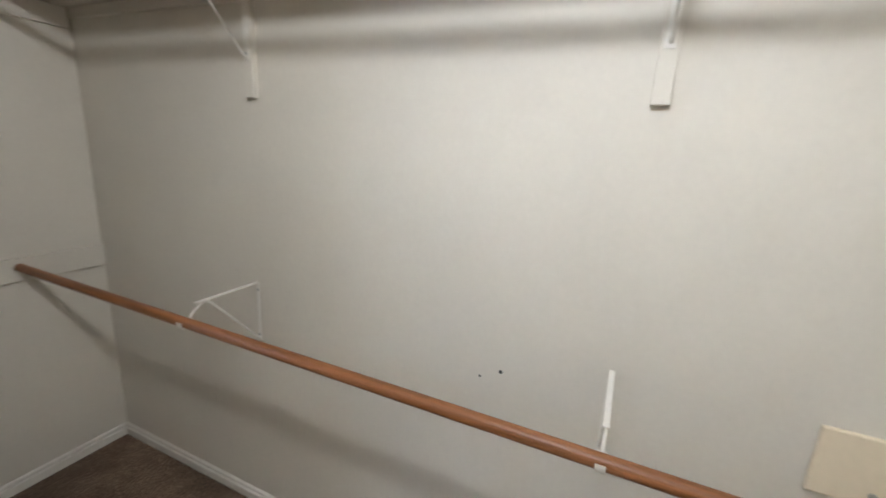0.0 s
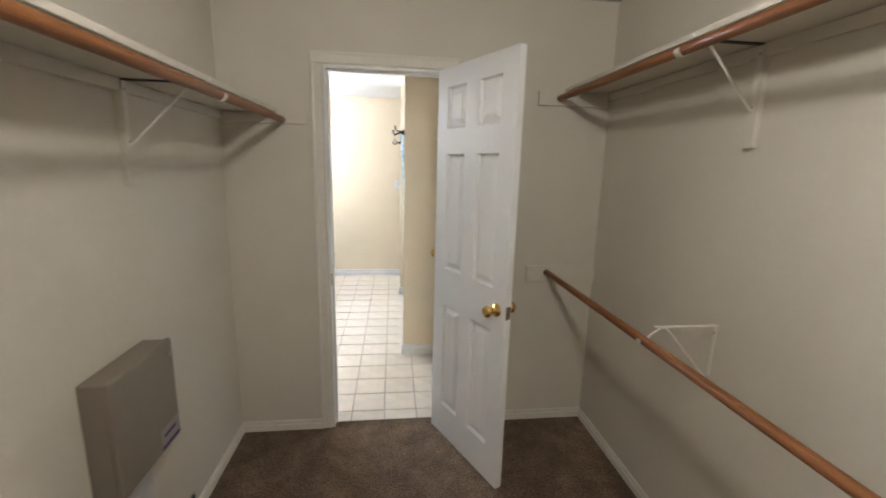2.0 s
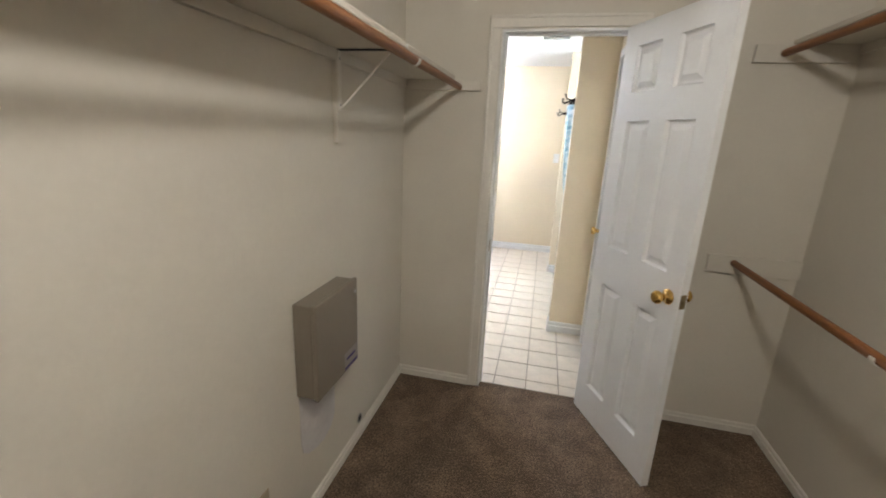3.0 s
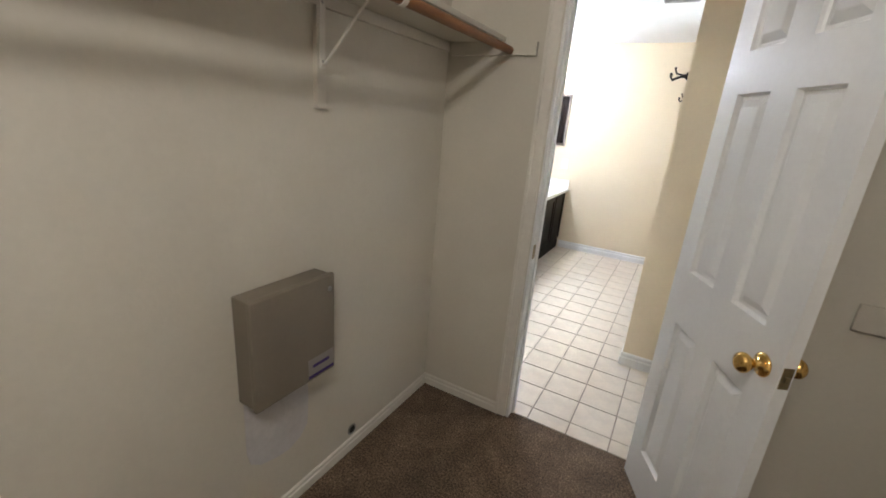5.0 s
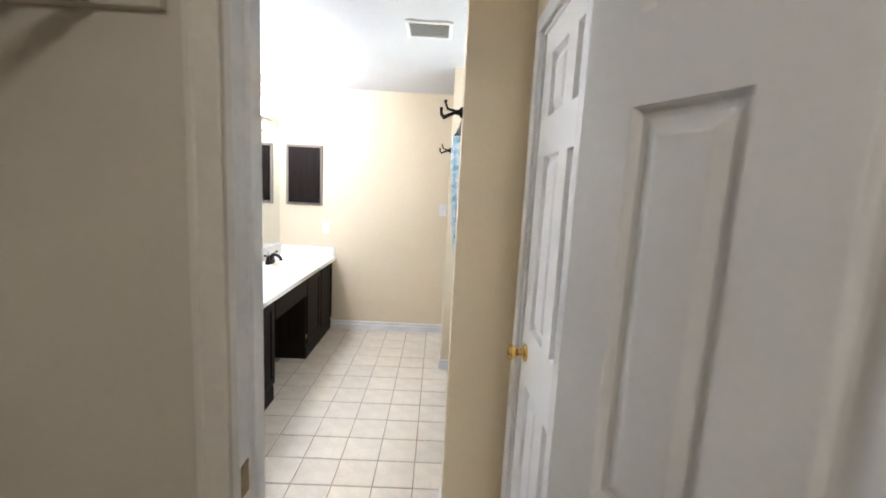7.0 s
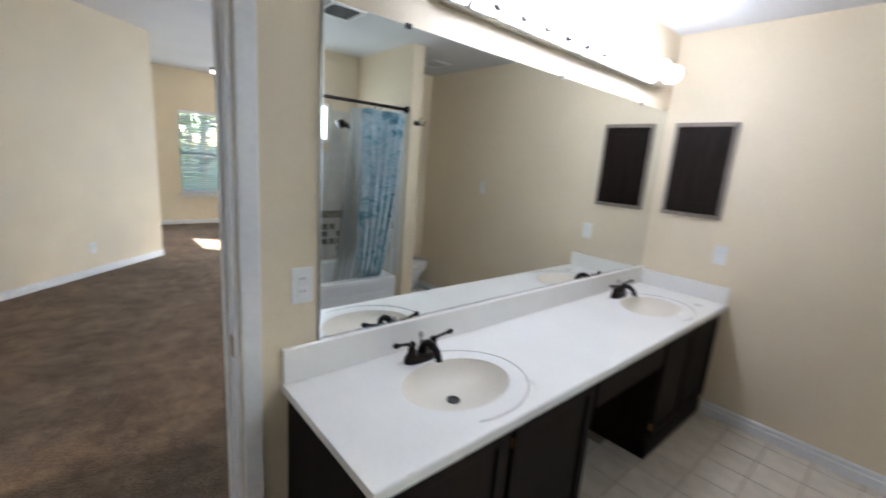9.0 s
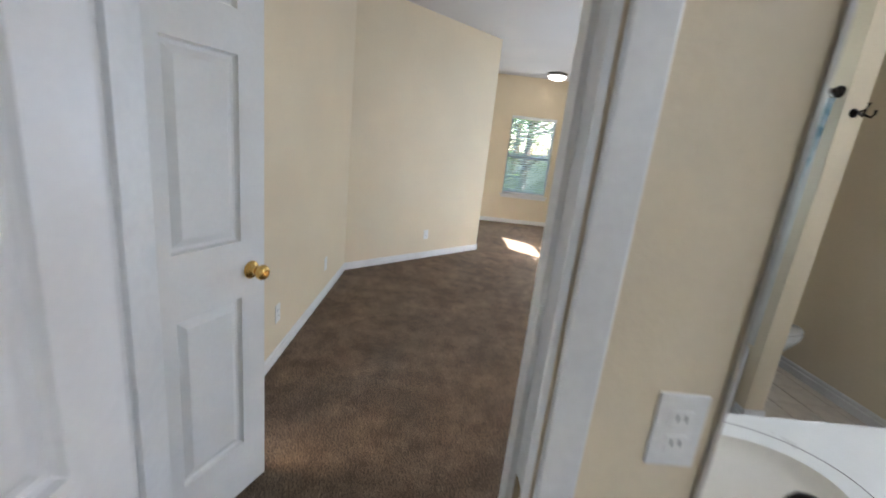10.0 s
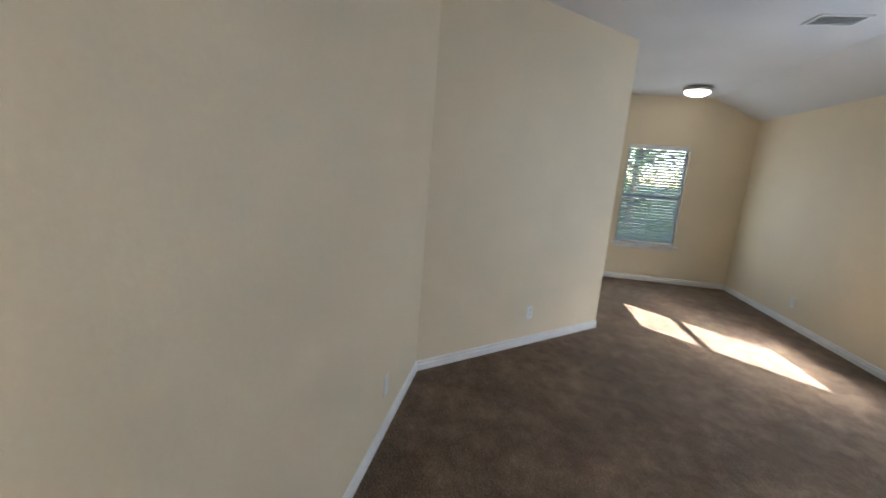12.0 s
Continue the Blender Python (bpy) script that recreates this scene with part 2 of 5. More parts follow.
def curtain_mat():
    """Watery strokes of blue, teal and white printed on cloth."""
    m = bpy.data.materials.new("printed_curtain")
    m.use_nodes = True
    nt = m.node_tree
    n, link = nt.nodes, nt.links.new
    b = n["Principled BSDF"]
    b.inputs["Roughness"].default_value = 0.7
    tc = n.new("ShaderNodeTexCoord")
    mp = n.new("ShaderNodeMapping")
    mp.inputs["Scale"].default_value = (4, 6, 8)
    link(tc.outputs["Object"], mp.inputs["Vector"])
    a = n.new("ShaderNodeTexNoise")
    a.inputs["Scale"].default_value, a.inputs["Detail"].default_value, a.inputs["Distortion"].default_value = 1.0, 5, 1.2
    link(mp.outputs["Vector"], a.inputs["Vector"])
    r = n.new("ShaderNodeValToRGB")
    e = r.color_ramp.elements
    e[0].position, e[0].color = 0.30, (0.10, 0.23, 0.31, 1)
    e[1].position, e[1].color = 0.72, (0.66, 0.72, 0.72, 1)
    for p, c in ((0.39, (0.22, 0.40, 0.48)), (0.45, (0.44, 0.60, 0.66)), (0.52, (0.64, 0.72, 0.74)), (0.60, (0.36, 0.53, 0.60))):
        k = e.new(p)
        k.color = (*c, 1)
    link(a.outputs["Fac"], r.inputs["Fac"]), link(r.outputs["Color"], b.inputs["Base Color"])
    return m


M_MIRROR, M_GLASS, M_CURTAIN = mirror_mat(), glass_mat("window_glass"), curtain_mat()
M_LINER = glass_mat("frosted_liner", (0.92, 0.94, 0.95), 0.35, 1.08)


# ---- mesh helpers ----
def box(bm, lo, hi, m=None, bevel=0.0):
    """A box between two corners, turned by m, with its edges rounded by bevel."""
    vs = [bm.verts.new(Vector((x, y, z))) for x in (lo[0], hi[0]) for y in (lo[1], hi[1]) for z in (lo[2], hi[2])]
    q = [(0, 1, 3, 2), (4, 6, 7, 5), (0, 4, 5, 1), (2, 3, 7, 6), (0, 2, 6, 4), (1, 5, 7, 3)]
    fs = [bm.faces.new([vs[i] for i in f]) for f in q]
    if m is not None:
        for v in vs:
            v.co = m @ v.co
    if bevel:
        edges = list({e for f in fs for e in f.edges})
        bmesh.ops.bevel(bm, geom=edges, offset=bevel, segments=2, profile=0.5, affect="EDGES")
    return bm


def rings(bm, loops, close=True, cap0=True, cap1=True):
    """A skin over a row of loops with the same number of points."""
    rows = [[bm.verts.new(p) for p in loop] for loop in loops]
    n = len(rows[0])
    for a, b in zip(rows, rows[1:]):
        for i in range(n if close else n - 1):
            j = (i + 1) % n
            bm.faces.new((a[i], a[j], b[j], b[i]))
    if close and cap0:
        bm.faces.new(list(reversed(rows[0])))
    if close and cap1:
        bm.faces.new(rows[-1])
    return bm


def circle(c, r, n=16, axis="z", ry=None):
    ry = r if ry is None else ry
    out = []
    for i in range(n):
        a = 2 * math.pi * i / n
        u, v = r * math.cos(a), ry * math.sin(a)
        p = {"z": (u, v, 0), "x": (0, u, v), "y": (v, 0, u)}[axis]
        out.append(Vector(c) + Vector(p))
    return out


def lathe(bm, c, profile, n=20, axis="z"):
    """A turned body: profile rows are (radius, distance along the axis)."""
    way = {"z": Vector((0, 0, 1)), "x": Vector((1, 0, 0)), "y": Vector((0, 1, 0))}[axis]
    return rings(bm, [circle(Vector(c) + way * h, max(r, 1e-4), n, axis) for r, h in profile])


def tube(bm, pts, r, n=10):
    """A round bar along a line of points; r is a radius or one for each point."""
    pts = [Vector(p) for p in pts]
    rr = r if isinstance(r, (list, tuple)) else [r] * len(pts)
    loops, side = [], None
    for i, p in enumerate(pts):
        d = (pts[min(i + 1, len(pts) - 1)] - pts[max(i - 1, 0)]).normalized()
        if side is None:
            side = d.orthogonal().normalized()
        side = (side - d * side.dot(d)).normalized()
        up = d.cross(side)
        loops.append([p + (side * math.cos(a) + up * math.sin(a)) * rr[i] for a in (2 * math.pi * k / n for k in range(n))])
    return rings(bm, loops)


def mesh(name, bm, material, smooth=False):
    bmesh.ops.recalc_face_normals(bm, faces=bm.faces)
    me = bpy.data.meshes.new(name)
    bm.to_mesh(me)
    bm.free()
    me.materials.append(material)
    if smooth:
        for p in me.polygons:
            p.use_smooth = True
    return me


def part(name, bm, material, parent=None, label="", smooth=False):
    """One mesh object, under a thing or a part where one is given."""
    ob = new(name, mesh(name, bm, material, smooth))
    ob.parent = parent
    if label:
        ob["label"] = label
    return ob


def thing(name, label, category, group="", m=None, kind=""):
    ob = tagged(new(name), label, category, group, kind)
    if m is not None:
        ob.matrix_basis = m
    return ob


def solid(name, bm, material, label, category, group="", kind="", smooth=False):
    return tagged(part(name, bm, material, None, "", smooth), label, category, group, kind)


def structure(name, bm, material, label, category="wall"):
    return solid(name, bm, material, label, category, kind="structure")


def B(*boxes, bevel=0.0):
    bm = bmesh.new()
    for lo, hi in boxes:
        box(bm, lo, hi, None, bevel)
    return bm


def wall_with_holes(axis, a0, a1, u0, u1, z1, holes, z0=0.0):
    """Boxes of a wall between a0 and a1 across, u0 to u1 along, with holes (u, u, z, z) cut through."""
    cuts = sorted({u0, u1, *[h[0] for h in holes], *[h[1] for h in holes]})
    out = []
    for p, q in zip(cuts, cuts[1:]):
        zs = [(z0, z1)]
        for h in holes:
            if h[0] <= p + 1e-6 and q <= h[1] + 1e-6:
                zs = [s for lo, hi in zs for s in ((lo, min(hi, h[2])), (max(lo, h[3]), hi)) if s[1] - s[0] > 1e-4]
        for lo, hi in zs:
            out.append(((p, a0, lo), (q, a1, hi)) if axis == "y" else ((a0, p, lo), (a1, q, hi)))
    return B(*out)


# ---- the plan, in metres ----
XL, XR, YB, ZC = -0.525, 1.535, -3.2, 2.43            # closet
W, YN, XT, ZB = -1.245, 3.495, 1.32, 2.41              # bathroom: vanity wall, far wall, tub wall, ceiling
PX, PY, QY, PT = 0.43, 0.955, 2.586, 0.115             # partitions: end, near face, far face, thickness
RX = 0.69                                              # short wall beside the entry
BX, BY0, BY1, BXF, ZD, ZE = -1.365, -0.30, 3.61, -9.06, 2.785, 2.50   # bedroom
D1 = (-0.011, 0.622, 2.045)
D2 = (0.17, 0.80, 2.045)
D3 = (-2.285, -1.445, 2.045)
D4 = (0.165, 0.805, 2.045)
WIN2, WIN3, WIN1, WZ = (-5.93, -4.985), (-2.36, -1.60), (1.905, 2.775), (0.585, 2.08)
WINB, WZB = (1.62, 2.31), (1.60, 1.95)

# ---- walls, floors, ceilings ----
structure("wall_closet_front", wall_with_holes("y", 0.0, 0.055, XL - 0.11, XR + 0.11, ZC, [(D1[0], D1[1], 0, D1[2])]), M_CLOSET, "off-white painted closet wall with the doorway to the bathroom")
structure("wall_closet_west", B(((XL - 0.06, YB, 0), (XL, 0, ZC))), M_CLOSET, "off-white painted closet side wall with a shelf")
structure("wall_closet_east", B(((XR, YB, 0), (XR + 0.06, 0, ZC))), M_CLOSET, "off-white painted closet side wall with two rods")
structure("wall_closet_back", B(((XL - 0.06, YB - 0.06, 0), (XR + 0.06, YB, ZC))), M_CLOSET, "off-white painted closet back wall")
structure("ceiling_closet", B(((XL - 0.11, YB - 0.06, ZC), (XR + 0.11, 0.055, ZC + 0.08))), M_CEIL, "white textured closet ceiling", "ceiling")
structure("floor_closet", B(((XL - 0.06, YB - 0.06, -0.12), (XR + 0.06, 0.05, 0))), M_CARPET, "brown cut-pile carpet in the closet", "carpet")

structure("wall_bath_south", wall_with_holes("y", 0.055, 0.11, BX + 0.06, RX + 0.06, ZB, [(D1[0], D1[1], 0, D1[2])]), M_CREAM, "cream painted bathroom wall with the closet doorway")
structure("wall_bath_entry", wall_with_holes("x", RX, RX + 0.06, 0.11, PY, ZB, [(D4[0], D4[1], 0, D4[2])]), M_CREAM, "cream painted short wall with a closed white door")
structure("wall_linen_back", B(((RX + 0.55, 0.055, 0), (RX + 0.61, PY, ZB))), M_CREAM, "plain wall behind the closed white door")
structure("wall_partition_near", B(((PX, PY, 0), (XT + 0.06, PY + PT, ZB))), M_CREAM, "cream painted partition at the head of the tub")
structure("wall_partition_far", B(((PX, QY, 0), (XT, QY + PT, ZB))), M_CREAM, "cream painted partition between tub and toilet")
structure("wall_tub", wall_with_holes("x", XT, XT + 0.06, PY + PT, YN + 0.06, ZB, [(WINB[0], WINB[1], WZB[0], WZB[1])]), M_CREAM, "cream painted wall behind tub and toilet")
structure("wall_bath_north", B(((W, YN, 0), (XT, YN + 0.06, ZB))), M_CREAM, "cream painted far bathroom wall with a medicine cabinet")
structure("wall_vanity", wall_with_holes("x", W - 0.06, W, 0.11, YN + 0.06, ZB, [(D2[0], D2[1], 0, D2[2])]), M_CREAM, "cream painted wall with mirror and bedroom doorway")
structure("ceiling_bath", B(((W - 0.06, 0.055, ZB), (XT + 0.06, YN + 0.06, ZB + 0.08))), M_CEIL, "white textured bathroom ceiling", "ceiling")

structure("wall_bed_east", wall_with_holes("x", BX, BX + 0.06, BY0 - 0.06, BY1 + 0.12, ZD, [(D2[0], D2[1], 0, D2[2])]), M_CREAM, "tan painted bedroom wall with the bathroom doorway")
structure("wall_bed_south", wall_with_holes("y", BY0 - 0.06, BY0, -5.025, BX, ZD, [(D3[0], D3[1], 0, D3[2])]), M_CREAM, "tan painted bedroom wall with an open white door")
structure("wall_hall", B(((D3[0] - 0.5, BY0 - 1.16, 0), (D3[1] + 0.5, BY0 - 1.1, ZD))), M_CREAM, "plain hall wall beyond the bedroom door")
C1, C2 = Vector((-5.025, -0.302, 0)), Vector((-6.541, 1.254, 0))


def slab_between(p, q, thick, z0, z1):
    """An upright slab whose front face runs from p to q; its body lies to the left of that way."""
    d = (q - p).normalized()
    n = Vector((-d.y, d.x, 0)) * thick
    bm = bmesh.new()
    loop = [p, q, q + n, p + n]
    return rings(bm, [[Vector((v.x, v.y, z)) for v in loop] for z in (z0, z1)])


structure("wall_bed_angled", slab_between(C2, C1, -0.1, 0, ZD), M_CREAM, "tan painted wall set at an angle to the room")
structure("wall_bed_alcove", B(((BXF, C2.y - 0.1, 0), (C2.x - 0.02, C2.y - 0.004, ZD))), M_CREAM, "tan painted wall of the bedroom alcove")
structure("wall_bed_west", wall_with_holes("x", BXF - 0.12, BXF, C2.y - 0.1, BY1 + 0.12, ZD, [(WIN1[0], WIN1[1], *WZ)]), M_CREAM, "tan painted far bedroom wall with a window")
structure("wall_bed_north", wall_with_holes("y", BY1, BY1 + 0.12, BXF, BX, ZD, [(*WIN2, *WZ), (*WIN3, *WZ)]), M_CREAM, "tan painted long bedroom wall with a tall window")
_bm = bmesh.new()
rings(_bm, [[Vector((x, y, z)) for y, z in ((BY0 - 0.06, ZD), (2.95, ZD), (BY1 + 0.004, ZE), (BY1 + 0.004, ZD + 0.1), (BY0 - 0.06, ZD + 0.1))] for x in (BXF - 0.12, BX + 0.06)])
structure("ceiling_bedroom", _bm, M_CEIL, "white bedroom ceiling that slopes down along the window wall", "ceiling")
structure("floor_bedroom", B(((BXF - 0.1, BY0 - 1.1, -0.12), (BX + 0.06, BY1 + 0.1, 0))), M_CARPET, "brown cut-pile carpet across the bedroom", "carpet")


def baseboard(p, q, h=0.085, material=None, t=0.014):
    """A moulded board from p to q, standing to the right of that way."""
    p, q = Vector((*p, 0)), Vector((*q, 0))
    d = (q - p).normalized()
    n = Vector((d.y, -d.x, 0))
    prof = [(0.001, 0), (t, 0), (t, h * 0.58), (t * 0.45, h * 0.63), (t * 0.40, h * 0.72), (t * 0.78, h * 0.76), (t * 0.74, h * 0.90), (t * 0.25, h), (0.001, h)]
    bm = bmesh.new()
    rings(bm, [[e + n * a + Vector((0, 0, z)) for a, z in prof] for e in (p, q)])
    return structure("baseboard", bm, material or M_TRIM, "painted moulded baseboard along the foot of the wall", "baseboard")


for p, q in (((XL, YB), (XL, 0)), ((XL, 0), (D1[0] - 0.062, 0)), ((D1[1] + 0.062, 0), (XR, 0)), ((XR, 0), (XR, YB)), ((XR, YB), (XL, YB))):
    baseboard(p, q, 0.062, M_TRIMC, 0.012)
for p, q in (((W, D2[1] + 0.062), (W, 0.93)), ((-0.70, YN), (XT, YN)), ((XT, YN), (XT, QY + PT)), ((XT, QY + PT), (PX, QY + PT)), ((PX, QY + PT + 0.013), (PX, QY - 0.003)),
             ((PX + 0.003, QY), (0.50, QY)), ((0.50, PY + PT), (PX + 0.003, PY + PT)), ((PX, PY + PT + 0.003), (PX, PY - 0.013)), ((PX, PY), (RX, PY)), ((-0.062, 0.11), (W, 0.11))):
    baseboard(p, q, 0.09)
for p, q in (((BX, BY0), (D3[1] + 0.062, BY0)), ((D3[0] - 0.062, BY0), (C1.x, BY0)), ((C1.x, C1.y), (C2.x, C2.y)), ((C2.x, C2.y), (BXF, C2.y)),
             ((BXF, C2.y), (BXF, BY1)), ((BXF, BY1), (BX, BY1)), ((BX, BY1), (BX, D2[1] + 0.062))):
    baseboard(p, q, 0.078)


structure("roof_eave", B(((BXF - 0.6, BY1 + 0.12, 2.56), (BX + 2.0, BY1 + 0.92, 2.66))), M_TRIM, "white boarded eave over the window wall", "eave")


# ---- doors ----
def panel_skin(bm, u0, u1, z0, z1, y, way):
    """A moulded panel: a groove round a raised field; way is the outward side along y."""
    loops = []
    for inset, depth in ((0, 0), (0.003, 0.010), (0.007, 0.0165), (0.017, 0.0168), (0.040, 0.0035), (0.044, 0.0028)):
        loops.append([Vector((u, y - way * depth, z)) for u, z in ((u0 + inset, z0 + inset), (u1 - inset, z0 + inset), (u1 - inset, z1 - inset), (u0 + inset, z1 - inset))])
    return rings(bm, loops, cap0=False)


def door_leaf(parent, m, w, side, knob=True, h=2.03, stile=0.098, mullion=0.086, lift=0.0):
    """A six-panel leaf: hinge at the origin, width along x, thickness on one side of y = 0."""
    y0, y1 = (0.0, 0.035) if side > 0 else (-0.035, 0.0)
    zs = (0.012, 0.20 + lift, 0.805 + lift, 1.01 + lift, 1.618 + lift / 2, 1.745 + lift / 2, 1.945, h + 0.01)
    mid = w / 2
    cols = ((stile, mid - mullion / 2), (mid + mullion / 2, w - stile))
    boxes = [((0.002, y0, zs[0]), (stile, y1, zs[7])), ((w - stile, y0, zs[0]), (w, y1, zs[7])), ((cols[0][1], y0, zs[0]), (cols[1][0], y1, zs[7]))]
    for a, b in cols:
        for i in (0, 2, 4, 6):
            boxes.append(((a, y0, zs[i]), (b, y1, zs[i + 1])))
    leaf = part("leaf", B(*boxes), M_WHITE, parent)
    leaf.matrix_basis = m
    for a, b in cols:
        for i in (1, 3, 5):
            bm = bmesh.new()
            panel_skin(bm, a, b, zs[i], zs[i + 1], y1, 1)
            panel_skin(bm, a, b, zs[i], zs[i + 1], y0, -1)
            part("panel", bm, M_WHITE, leaf)
    if knob:
        for y, way in ((y1, 1), (y0, -1)):
            bm = bmesh.new()
            prof = [(0.033, 0), (0.033, 0.004), (0.026, 0.009), (0.013, 0.012), (0.012, 0.030), (0.020, 0.036), (0.027, 0.046), (0.028, 0.055), (0.023, 0.064), (0.012, 0.068), (0.004, 0.066)]
            lathe(bm, (w - 0.062, y, 0.915 + lift / 2), [(r, d * way) for r, d in prof], 24, "y")
            part("knob", bm, M_BRASS, leaf, "polished brass door knob", True)
        c = (y0 + y1) / 2
        bm = B(((w, c - 0.0125, 0.885), (w + 0.002, c + 0.0125, 0.945)))
        box(bm, (w + 0.002, c - 0.007, 0.907), (w + 0.010, c + 0.006, 0.923), None, 0.002)
        part("latch_plate", bm, M_AGED, leaf, "dull aged brass latch plate")
    for z in (0.25, 1.05, 1.83):
        bm = bmesh.new()
        tube(bm, [(0, 0, z - 0.045), (0, 0, z + 0.045)], 0.006, 10)
        part("hinge", bm, M_AGED, leaf, "brass hinge")
    return leaf


def casing(parent, axis, u0, u1, top, face, way, material, width=0.057, thick=0.016):
    """Moulded casing round an opening on one wall face: two legs and a head."""
    def run(lo, hi, name):
        (a0, z0), (a1, z1) = lo, hi
        bm = bmesh.new()
        t = thick * way
        if axis == "y":
            box(bm, (a0, min(face, face + t), z0), (a1, max(face, face + t), z1), None, 0.004)
        else:
            box(bm, (min(face, face + t), a0, z0), (max(face, face + t), a1, z1), None, 0.004)
        # a raised outer bead
        if z1 - z0 > width * 1.5:
            b0, b1 = (a0, a0 + 0.016) if a0 < u0 else (a1 - 0.016, a1)
            c0, c1 = z0, z1
        else:
            b0, b1, c0, c1 = a0, a1, z1 - 0.016, z1
        s = (thick + 0.005) * way
        if axis == "y":
            box(bm, (b0, min(face, face + s), c0), (b1, max(face, face + s), c1), None, 0.004)
        else:
            box(bm, (min(face, face + s), b0, c0), (max(face, face + s), b1, c1), None, 0.004)
        part(name, bm, material, parent)
    g = 0.005
    run((u0 - width - g, 0.0), (u0 - g, top + g), "casing")
    run((u1 + g, 0.0), (u1 + width + g, top + g), "casing")
    run((u0 - width - g, top + g), (u1 + width + g, top + width + g), "casing_head")


def jambs(parent, axis, u0, u1, top, a0, a1, stop, material):
    """The lining of an opening, with a door stop."""
    e = 0.002
    for lo, hi in (((u0, 0), (u0 + 0.012, top)), ((u1 - 0.012, 0), (u1, top)), ((u0 + 0.012, top - 0.012), (u1 - 0.012, top))):
        b = ((lo[0], a0 - e, lo[1]), (hi[0], a1 + e, hi[1])) if axis == "y" else ((a0 - e, lo[0], lo[1]), (a1 + e, hi[0], hi[1]))
        part("jamb", B(b), material, parent)
    for lo, hi in (((u0 + 0.012, 0), (u0 + 0.022, top - 0.012)), ((u1 - 0.022, 0), (u1 - 0.012, top - 0.012)), ((u0 + 0.022, top - 0.022), (u1 - 0.022, top - 0.012))):
        b = ((lo[0], stop, lo[1]), (hi[0], stop + 0.03, hi[1])) if axis == "y" else ((stop, lo[0], lo[1]), (stop + 0.03, hi[0], hi[1]))
        part("door_stop", B(b), material, parent)


door = thing("door_1", "open white six-panel closet door with a brass knob", "door", kind="structure")
door_leaf(door, pose(0.610, -0.004, 0, 0, 0, -64.9), 0.620, -1, mullion=0.104)
jambs(door, "y", D1[0], D1[1], D1[2], 0.0, 0.11, 0.045, M_TRIM)
casing(door, "y", D1[0], D1[1], D1[2], 0.0, -1, M_TRIMC, thick=0.010)
casing(door, "y", D1[0], D1[1], D1[2], 0.11, 1, M_TRIM)
part("strike_plate", B(((0.0008, 0.004, 0.882), (0.0035, 0.032, 0.948))), M_AGED, door, "dull aged brass strike plate")

door = thing("door_2", "white six-panel bathroom door folded back against the wall", "door", kind="structure")
door_leaf(door, pose(W + 0.004, D2[0] + 0.008, 0, 0, 0, 0), 0.61, 1)
jambs(door, "x", D2[0], D2[1], D2[2], BX, W, W - 0.075, M_TRIM)
casing(door, "x", D2[0], D2[1], D2[2], BX, -1, M_TRIM)
g = 0.005
part("casing", B(((W, D2[1] + g, 0), (W + 0.016, D2[1] + 0.057 + g, D2[2] + g)), bevel=0.004), M_TRIM, door)
part("casing", B(((W, 0.113, 0), (W + 0.016, D2[0] - g, D2[2] + g)), bevel=0.004), M_TRIM, door)
part("casing_head", B(((W, 0.113, D2[2] + g), (W + 0.016, D2[1] + 0.057 + g, D2[2] + 0.057 + g)), bevel=0.004), M_TRIM, door)
part("strike_plate", B(((W - 0.034, D2[1] - 0.0145, 0.882), (W - 0.006, D2[1] - 0.0118, 0.948))), M_AGED, door, "dull aged brass strike plate")

door = thing("door_3", "white six-panel bedroom door standing ajar with a brass knob", "door", kind="structure")
door_leaf(door, pose(-1.46, BY0 + 0.004, 0, 0, 0, 158.1), 0.808, 1, stile=0.105, mullion=0.1, lift=0.034)
jambs(door, "y", D3[0], D3[1], D3[2], BY0 - 0.06, BY0, BY0 - 0.055, M_TRIM)
casing(door, "y", D3[0], D3[1], D3[2], BY0, 1, M_TRIM)

door = thing("door_4", "closed white six-panel door with a brass knob", "door", kind="structure")
door_leaf(door, pose(RX + 0.006, D4[0] + 0.012, 0, 0, 0, 90), 0.612, -1)
jambs(door, "x", D4[0], D4[1], D4[2], RX, RX + 0.06, RX + 0.043, M_TRIM)
g = 0.005
part("casing", B(((RX - 0.016, D4[1] + g, 0), (RX, D4[1] + 0.057 + g, D4[2] + g)), bevel=0.004), M_TRIM, door)
part("casing", B(((RX - 0.016, 0.113, 0), (RX, D4[0] - g, D4[2] + g)), bevel=0.004), M_TRIM, door)
part("casing_head", B(((RX - 0.016, 0.113, D4[2] + g), (RX, D4[1] + 0.057 + g, D4[2] + 0.062)), bevel=0.004), M_TRIM, door)


